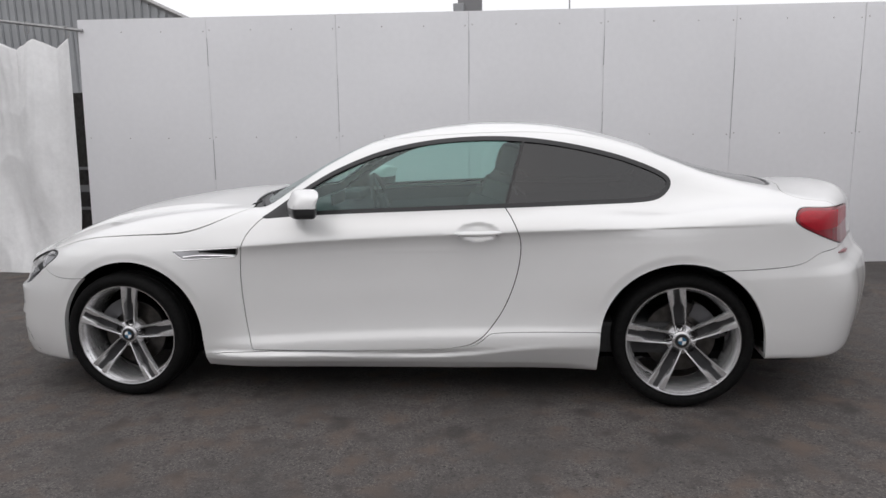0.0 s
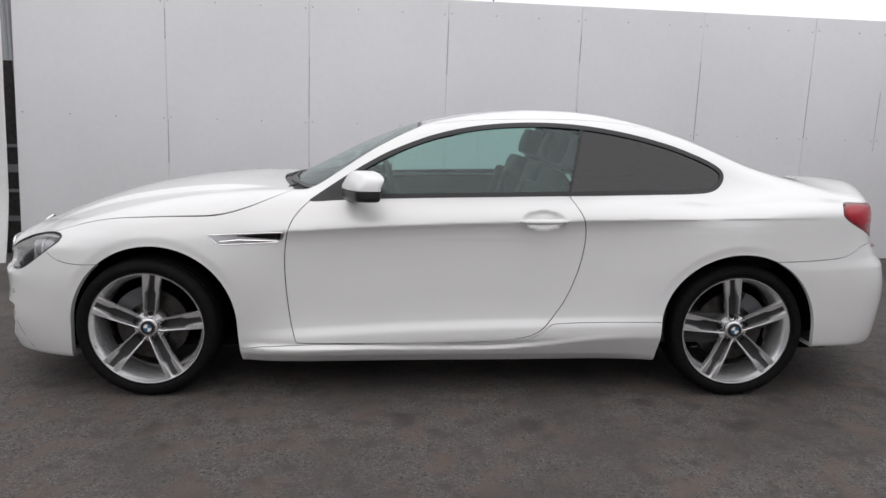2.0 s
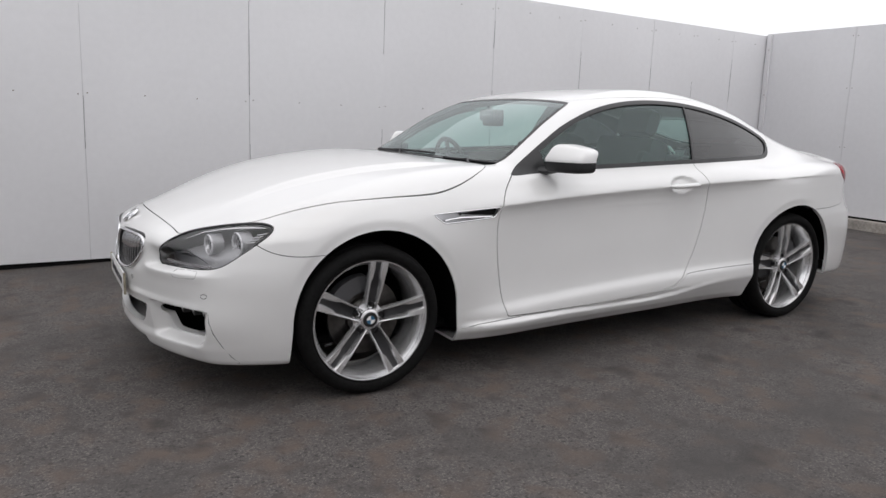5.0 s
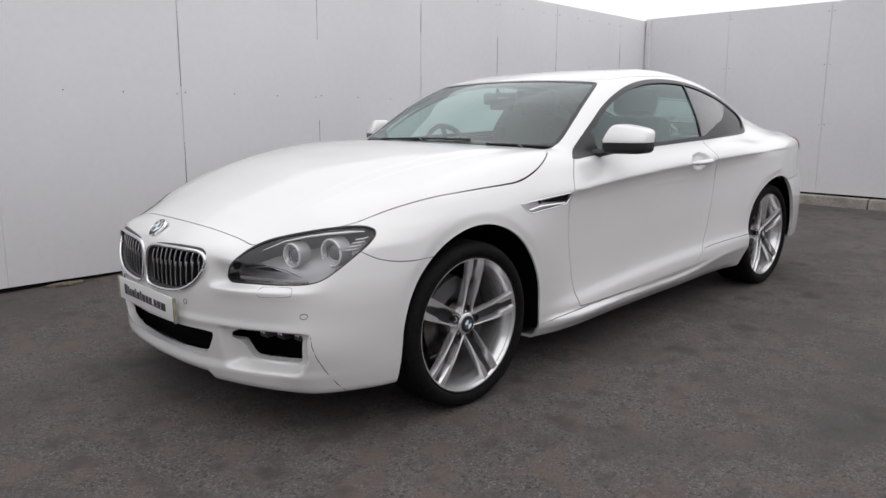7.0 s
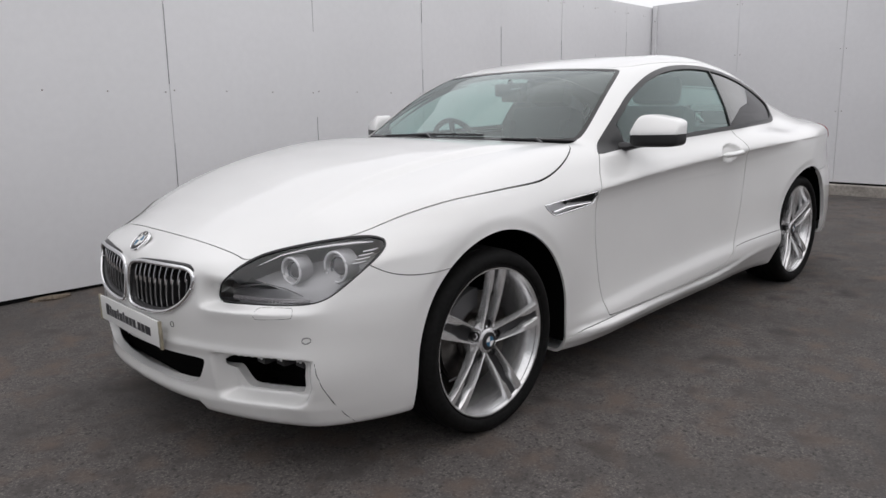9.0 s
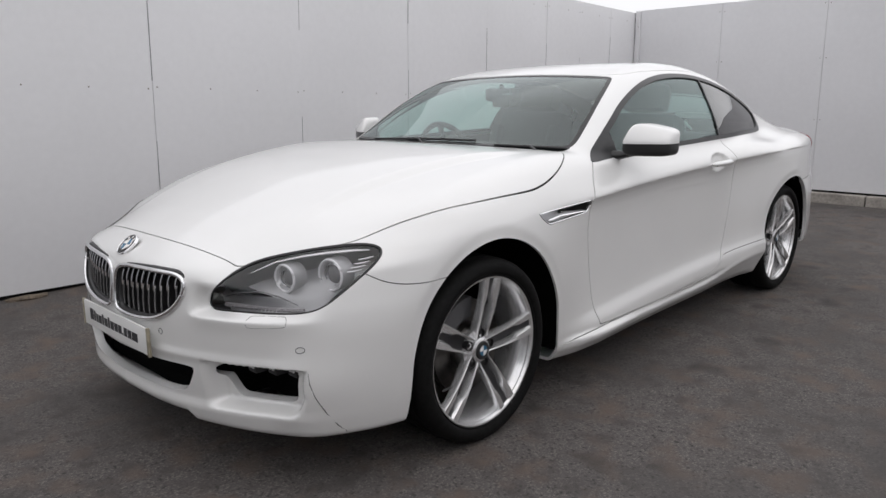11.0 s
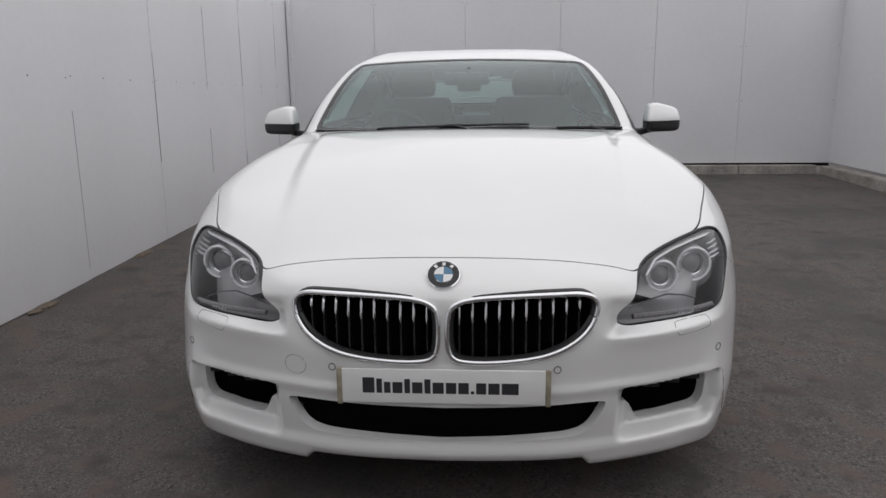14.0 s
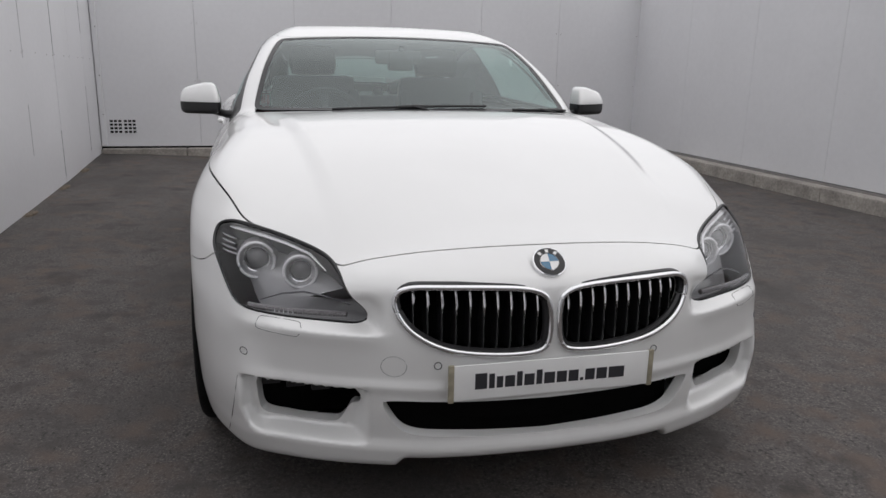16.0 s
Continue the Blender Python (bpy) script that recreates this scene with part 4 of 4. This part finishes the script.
# ---- cabin ----
def make_seat(x, y, rear=False):
    seat = part("seat", boxed(x - .24, x + .25, y - .25, y + .25, .42, .60, .05), LEATHER, car, "black leather seat with head restraint")
    lean = pose(x + .24, y, .58, 0, 18 if not rear else 24, 0)
    back = bmesh.new()
    add_box(back, -.08, .08, -.24, .24, 0, .56 if not rear else .42, .05, lean)
    part("backrest", back, LEATHER, seat)
    head = bmesh.new()
    add_box(head, -.055, .055, -.135, .135, .575 if not rear else .42, .74 if not rear else .53, .05, lean)
    part("head_restraint", head, LEATHER, seat)
    for s in (-1, 1):
        bol = bmesh.new()
        add_box(bol, -.13, .05, s * .22 - .035, s * .22 + .035, .06, .46, .03, lean)
        part("side_bolster", bol, LEATHER, seat)


for y in (-.37, .37):
    make_seat(1.56, y)
    make_seat(2.42, y * .95, True)
dash = bmesh.new()
prof = [(.70, .70), (.71, .88), (.74, .935), (.82, .955), (.92, .945), (1.00, .915), (1.05, .85), (1.03, .74), (.97, .62), (.85, .60)]
ends = [[dash.verts.new((x, y, z)) for x, z in prof] for y in (-.72, -.3, .1, .2, .55, .72)]
for a, b in zip(ends, ends[1:]):
    for i in range(len(prof)):
        dash.faces.new((a[i], a[(i + 1) % len(prof)], b[(i + 1) % len(prof)], b[i]))
dash.faces.new(ends[0]), dash.faces.new(ends[-1])
dash = part("dashboard", dash, CABIN_BLACK, car, "black dashboard")
part("instrument_hood", boxed(.88, 1.04, .22, .54, .92, .985, .03), CABIN_BLACK, dash)
part("display", boxed(.94, .955, -.14, .14, .92, 1.0, .006), BLACK_TRIM, dash, "black display screen")
wheel_at = pose(1.14, .38, .895, 0, -106, 0)
hoop = tube([(.185 * math.cos(a), .185 * math.sin(a), 0) for a in [2 * math.pi * i / 40 for i in range(40)]], .015, True, 8)
steer = part("steering_wheel", hoop, LEATHER, car, "black leather steering wheel with silver spokes")
steer.matrix_local = wheel_at
bm = bmesh.new()
add_box(bm, -.07, .05, -.075, .075, -.03, .02, .02)
part("steering_boss", bm, CABIN_BLACK, steer)
for a in (0, 180, 270):
    bm = bmesh.new()
    add_box(bm, .05, .18, -.016, .016, -.008, .006, .004, Matrix.Rotation(radians(a + 90), 4, "Z"))
    part("steering_spoke", bm, HOUSING_DARK, steer)
mirror_in = part("interior_mirror", boxed(1.17, 1.20, -.105, .125, 1.195, 1.262, .016), CABIN_BLACK, car, "black interior mirror")
part("mirror_stem", tube([(1.18, 0, 1.25), (1.15, 0, 1.272)], .012), BLACK_TRIM, mirror_in)
part("sensor_cover", boxed(1.15, 1.23, -.058, .058, 1.165, 1.258, .012), CABIN_BLACK, windscreen, "black sensor cover")
part("cabin_floor", boxed(.75, 2.9, -.80, .80, .26, .42, .02), CABIN_BLACK, car, "black carpet", False)
part("parcel_shelf", boxed(2.62, 3.4, -.60, .60, .60, .985, .03), CABIN_BLACK, car, "black parcel shelf", False)
part("centre_console", boxed(1.1, 2.0, -.11, .11, .42, .66, .04), CABIN_BLACK, car)

# sticker behind the windscreen, belt guides on the pillars
pts = [(1.053, -.095), (1.068, -.155), (1.052, -.160), (1.037, -.100)]
bm = bmesh.new()
bm.faces.new([bm.verts.new((x, y, float(top_z(x, y)) - .008)) for x, y in pts])
part("sticker", bm, CLEAR_GREY, windscreen, "small white sticker", False)
for m in (-1, 1):
    part("belt_guide", tube([(2.06, m * .625, 1.035), (2.04, m * .59, 1.072), (2.06, m * .562, 1.070), (2.10, m * .553, 1.03)], [.005, .009, .010, .006], sides=8), WHITE_PLASTIC, car, "pale belt guide")


# ---- the yard ----
def asphalt():
    m = material("worn_asphalt", (.084, .076, .073), 0.85, stain=.22, stain_size=.55, relief=.5, relief_size=170)
    n, l = m.node_tree.nodes, m.node_tree.links
    b = n["Principled BSDF"]
    base = b.inputs["Base Color"].links[0].from_socket
    place = n.new("ShaderNodeTexCoord")

    def layer(below, kind, size, low, high, rgb, blend="MIX", detail=2):
        t = n.new(kind)
        t.inputs["Scale"].default_value = size
        if "Detail" in t.inputs:
            t.inputs["Detail"].default_value = detail
        l.new(place.outputs["Object"], t.inputs["Vector"])
        r = n.new("ShaderNodeMapRange")
        r.inputs[1].default_value, r.inputs[2].default_value = low, high
        l.new(t.outputs[0], r.inputs[0])
        x = n.new("ShaderNodeMix")
        x.data_type, x.blend_type = "RGBA", blend
        l.new(r.outputs[0], x.inputs[0])
        l.new(below, x.inputs[6])
        x.inputs[7].default_value = (*rgb, 1)
        return x.outputs[2]

    c = layer(base, "ShaderNodeTexNoise", 150, .50, .68, (.180, .160, .149), detail=4)
    c = layer(c, "ShaderNodeTexNoise", 70, .52, .70, (.030, .027, .026), detail=6)
    c = layer(c, "ShaderNodeTexNoise", 9, .50, .72, (.060, .052, .049), detail=9)
    c = layer(c, "ShaderNodeTexNoise", 6, .50, .72, (.116, .086, .070), detail=9)
    c = layer(c, "ShaderNodeTexNoise", 1.3, .48, .72, (.058, .053, .051), detail=10)
    c = layer(c, "ShaderNodeTexNoise", 3.1, .60, .72, (.045, .040, .038), detail=14)
    c = layer(c, "ShaderNodeTexVoronoi", 11, .045, .03, (.19, .17, .155))
    l.new(c, b.inputs["Base Color"])
    return m


ASPHALT = asphalt()
BOARD = material("painted_board", (.72, .72, .735), 0.45, grain=.015, grain_size=20, stain=.045, stain_size=.7)
BACKING = material("grey_joint", (.22, .22, .225), 0.8)
CONCRETE = material("kerb_concrete", (.33, .305, .275), 0.9, grain=.2, grain_size=50, stain=.3, stain_size=4, relief=.6, relief_size=80)
PVC = material("white_sheeting", (.78, .78, .78), 0.45, stain=.05, stain_size=3, grain=.03, grain_size=25, relief=.5, relief_size=30)
RAIL = material("galvanised_steel", (.34, .34, .34), 0.45, metal=.7, grain=.15)
CLADDING = material("grey_cladding", (.30, .31, .32), 0.5, grain=.05, stain=.08)
RUST = material("screw_rust", (.12, .09, .07), 0.7)
DARK_WOOD = material("dark_wood", (.035, .032, .030), .8, grain=.3, grain_size=30)
DUST = material("brown_debris", (.14, .112, .085), 0.95, grain=.4, grain_size=60, relief=.8, relief_size=90)


def lift(x, y):
    """The ground's slight rise towards the boarded walls."""
    return .010 + .055 * step(1.0, 2.4, y) + .03 * step(4.5, 7.0, x)


bm = bmesh.new()
xs = [-400, -100, -30, -12] + [(-8 + .5 * i) for i in range(33)] + [12, 30, 100, 400]
ys = [-400, -100, -30, -12] + [(-6 + .4 * i) for i in range(26)] + [12, 30, 100, 400]
grid = [[bm.verts.new((x, y, float(lift(x, y)))) for y in ys] for x in xs]
for i in range(len(xs) - 1):
    for j in range(len(ys) - 1):
        bm.faces.new((grid[i][j], grid[i + 1][j], grid[i + 1][j + 1], grid[i][j + 1]))
ground = tagged(finish("ground", bm, ASPHALT), "dark worn asphalt yard with pale grit", "ground", kind="structure")

wall_back = tagged(new("wall_back"), "tall white-painted board hoarding with vertical joints", "wall", kind="structure")
wall_back.matrix_world = pose(0, 2.28, 0, 0, .9, 2.3)
edges = [-2.11, -.88, .33, 1.53, 2.72, 3.84, 4.90, 5.6, 6.3, 7.02]
seam = (.0007, .0006, .0010, .0008, .0006, .0010, .0007, .0009, .0006, .0008)
open_joint = {1: ((.9, 1.28), (1.95, 2.20)), 2: ((.35, .95), (1.34, 1.85)), 3: ((.15, 1.1), (1.75, 2.22)), 4: ((.7, 1.5), (1.9, 2.15)), 5: ((.5, .9), (1.25, 1.95)), 6: ((.2, .8), (1.3, 2.1)), 7: ((1.2, 1.75),), 8: ((.3, 1.0), (1.55, 2.05))}
for k, (a, b) in enumerate(zip(edges, edges[1:])):
    lean = (.0, .002, -.001, .003, .0, .002, -.002, .001, .0)[k]
    part("board", boxed(a + seam[k], b - seam[k + 1], lean, .03 + lean, .080, 2.385, .0015), BOARD, wall_back, smooth=False)
    if k == 0:
        for v in wall_back.children[0].data.vertices:
            if v.co.x < -2 and v.co.z < 1:
                v.co.x -= .05
    for z in (1.30, 2.27):
        for x in (a + .03, b - .03, a + .42, a + .80):
            if x < b:
                part("screw", boxed(x - .004, x + .004, lean - .002, lean + .001, z - .004 - .01 * (x - a), z + .004 - .01 * (x - a)), RUST, wall_back, smooth=False)
for k, spans in open_joint.items():
    for low, high in spans:
        bm = bmesh.new()
        add_box(bm, edges[k] - .0023, edges[k] + .0023, -.0012, .0022, low, high)
        for v in bm.verts:
            if v.co.z > (low + high) / 2:
                v.co.x = edges[k] + (v.co.x - edges[k]) * .45 + .003
        part("open_joint", bm, BACKING, wall_back, "dark open joint between two boards", False)
part("backing", boxed(-2.08, 7, .034, .06, .10, 2.3), BACKING, wall_back, smooth=False)
part("foot_gap", boxed(-2.08, 7, .028, .033, .02, .12), GAP, wall_back, smooth=False)
wall_end = tagged(new("wall_end"), "white-painted board hoarding across the yard's end", "wall", kind="structure")
ends = [-4.40, -3.22, -2.14, -.95, .25, 1.42, 2.57]
for a, b in zip(ends, ends[1:]):
    part("board", boxed(6.99, 7.02, a + .0015, b - .0015, .170, 2.30, .0015), BOARD, wall_end, smooth=False)
    for z in (.95, 1.62, 2.20):
        for y in (a + .03, b - .03):
            part("screw", boxed(6.987, 6.991, y - .004, y + .004, z - .004, z + .004), RUST, wall_end, smooth=False)
part("backing", boxed(7.025, 7.04, -4.40, 2.6, .16, 2.2), BACKING, wall_end, smooth=False)
part("foot_gap", boxed(7.002, 7.02, -4.40, 2.6, .13, .18), GAP, wall_end, smooth=False)
strip = part("corner_post", boxed(6.955, 6.989, 2.488, 2.548, .18, 2.29, .006), BOARD, wall_end, "white corner batten", False)
for z in (.55, 1.0, 1.55, 2.1):
    part("screw", boxed(6.951, 6.956, 2.502, 2.511, z - .004, z + .004), RUST, strip, smooth=False)
vent = tagged(new("wall_vent"), "white slotted vent in the hoarding", "vent")
part("vent_plate", boxed(6.984, 6.9895, 2.145, 2.462, .315, .510, .002), BOARD, vent, smooth=False)
for i in range(4):
    for j in range(6):
        y = 2.160 + .048 * j + (.014 if j > 2 else 0)
        part("vent_slot", boxed(6.9825, 6.9845, y, y + .034, .330 + .043 * i, .356 + .043 * i), GAP, vent, smooth=False)
SWING = Matrix.Translation((6.98, -4.39, 0)) @ Matrix.Rotation(radians(2.2), 4, "Z") @ Matrix.Translation((-6.94, 4.87, 0))
wall_side = tagged(new("wall_side"), "white-painted board hoarding along the yard", "wall", kind="structure")
for i in range(10):
    part("board", boxed(6.94 - 1.2 * (i + 1), 6.94 - 1.2 * i - .003, -4.90, -4.87, .175, 2.3, .0015), BOARD, wall_side, smooth=False)
part("backing", boxed(-5, 6.95, -4.92, -4.905, .16, 2.2), BACKING, wall_side, smooth=False)
wall_side.matrix_world = SWING
# Out of view: a tall grey wall added to darken the car's nose.
wall_front = tagged(new("wall_front"), "unseen plain grey wall, added to dim light and reflections on the car's front", "wall", kind="structure")
part("face", boxed(-7.5, -7.3, -6, 7.4, 0, 4.2), CLADDING, wall_front, smooth=False)
kerb = tagged(new("kerb"), "weathered concrete kerb at the foot of the hoarding", "kerb", kind="structure")
for i in range(7):
    part("kerb_stone", boxed(6.87, 6.986, -4.20 + .965 * i, -3.245 + .965 * i, .0, .150, .012), CONCRETE, kerb, smooth=False)
for i in range(12):
    part("kerb_stone", boxed(5.92 - .91 * i, 6.825 - .91 * i, -4.868, -4.71, -.02, .145, .015), CONCRETE, kerb, smooth=False).matrix_local = SWING

# ---- sheeting on its rail, the shed behind ----
curtain = bmesh.new()
cols, rows_n = 150, 110
net_rows = []
for j in range(rows_n + 1):
    v = j / rows_n
    row = []
    for i in range(cols + 1):
        u = i / cols
        x = -2.13 - .085 * v - 2.6 * u
        hook = abs(((u * 2.6 + .03) / .40) % 1 - .5) * 2
        top = 2.26 - .09 * (1 - hook)
        z = top * (1 - v) + .02 * v
        pleat = (1 - hook) * (1 - v) ** 2
        calm = min(1, .15 + 5 * u)
        fold = .03 * math.sin(9 * u * 2.6 + 2.2 * v) * (1 - .3 * v) + .035 * math.sin(23 * u + 5 * v * v) * v + .10 * pleat + .05 * abs(((hook * 2 + v * 1.5) % 1) - .5) * (1 - v) ** 2
        out = -.30 * max(0, v - .72) ** 1.5 * (1 + .4 * math.sin(6 * u * 2.6)) * 2.2
        crease = .05 * noise.noise(Vector((u * 6 + v * 1.2, v * 1.8, 0))) + .030 * abs(noise.noise(Vector((u * 8 - v * 3, v * 3 + u * 5, 3)))) + .016 * abs(noise.noise(Vector((u * 14 + v * 4, v * 5 - u * 7, 7)))) ** .7
        row.append(curtain.verts.new((x + .008 * math.sin(7 * v + 3 * u) * calm, 2.12 + (fold * .8 + crease) * calm + out, z)))
    net_rows.append(row)
for a, b in zip(net_rows, net_rows[1:]):
    for i in range(cols):
        curtain.faces.new((a[i], a[i + 1], b[i + 1], b[i]))
curtain = tagged(finish("plastic_sheet", curtain, PVC), "creased white plastic sheeting hung from a rail", "curtain")
curtain.modifiers.new("thick", "SOLIDIFY").thickness = .003
rail = tagged(new("curtain_rail"), "galvanised steel rail with hooks", "rail")
part("bar", tube([(-2.0, 2.16, 2.315), (-3.4, 2.14, 2.52), (-5.2, 2.12, 2.79)], .014, sides=10), RAIL, rail)
for i in range(6):
    x = -2.16 - .40 * i
    part("hook", tube([(x + .012 * math.cos(a), 2.155 + .020 * math.cos(a), 2.285 + .14 * -(x + 2.0) + .055 * math.sin(a)) for a in [2 * math.pi * k / 14 for k in range(14)]], .0065, True, 6), RAIL, rail)
part("end_post", boxed(-2.16, -2.125, 2.30, 2.34, .02, 2.34, .004), BACKING, rail, smooth=False)

stake = tagged(new("dark_panel"), "dark weathered board standing behind the sheeting's edge", "board")
part("board", boxed(-2.44, -2.16, 2.42, 2.46, .02, 1.77, .006), DARK_WOOD, stake, smooth=False)
for z, h in ((.36, .05), (.62, .03), (.80, .07), (1.02, .03)):
    part("batten", boxed(-2.45, -2.15, 2.408, 2.42, z, z + h, .004), BACKING, stake, smooth=False)

shed = tagged(new("shed"), "grey ribbed metal shed behind the yard", "building")
for i in range(60):
    bm = bmesh.new()
    x0 = -20 + .22 * i
    for a, b, y in ((0, .13, 14.0), (.13, .155, 13.97), (.155, .195, 13.95), (.195, .22, 13.97)):
        z1 = min(4.05 + .48 * (-6.7 - x0 - a), 7.5)
        if z1 > .2:
            add_box(bm, x0 + a, x0 + b, y, 14.1, 0, z1)
    part("wall_sheet", bm, CLADDING, shed, smooth=False)
part("verge", tube([(-6.55, 13.95, 4.05), (-13.9, 13.95, 7.58)], .07, sides=6), RAIL, shed, smooth=False)
flue = tagged(new("flue"), "dark square flue above the hoarding", "flue")
part("stack", boxed(.68, 1.12, 10, 10.4, 0, 4.2, .02), BACKING, flue, smooth=False)
part("flashing", boxed(.60, .80, 9.9, 10.3, 0, 3.58, .02), CLADDING, flue, smooth=False)
pole = tagged(new("pole"), "thin grey pole above the hoarding", "pole")
part("shaft", tube([(2.78, 10, 0), (2.78, 10, 3.9)], .015), RAIL, pole)

# grit heaps along the foot of the hoarding
random.seed(4)
for x in (-.55, .95, 2.2, 3.4, 4.6, 5.6):
    bm = bmesh.new()
    bmesh.ops.create_icosphere(bm, subdivisions=3, radius=1)
    for v in bm.verts:
        k = 1 + .35 * noise.noise(v.co * 2.2 + Vector((x, 0, 0)))
        v.co = (v.co.x * .12 * k, v.co.y * .035 * k, v.co.z * .016 * k)
    heap = tagged(finish("dirt_mound", bm, DUST), "small brown heap of grit and leaves against the hoarding", "debris", "grit along the hoarding")
    heap.location = (x, 2.24 + .04 * x, float(lift(x, 2.25)) + .002)
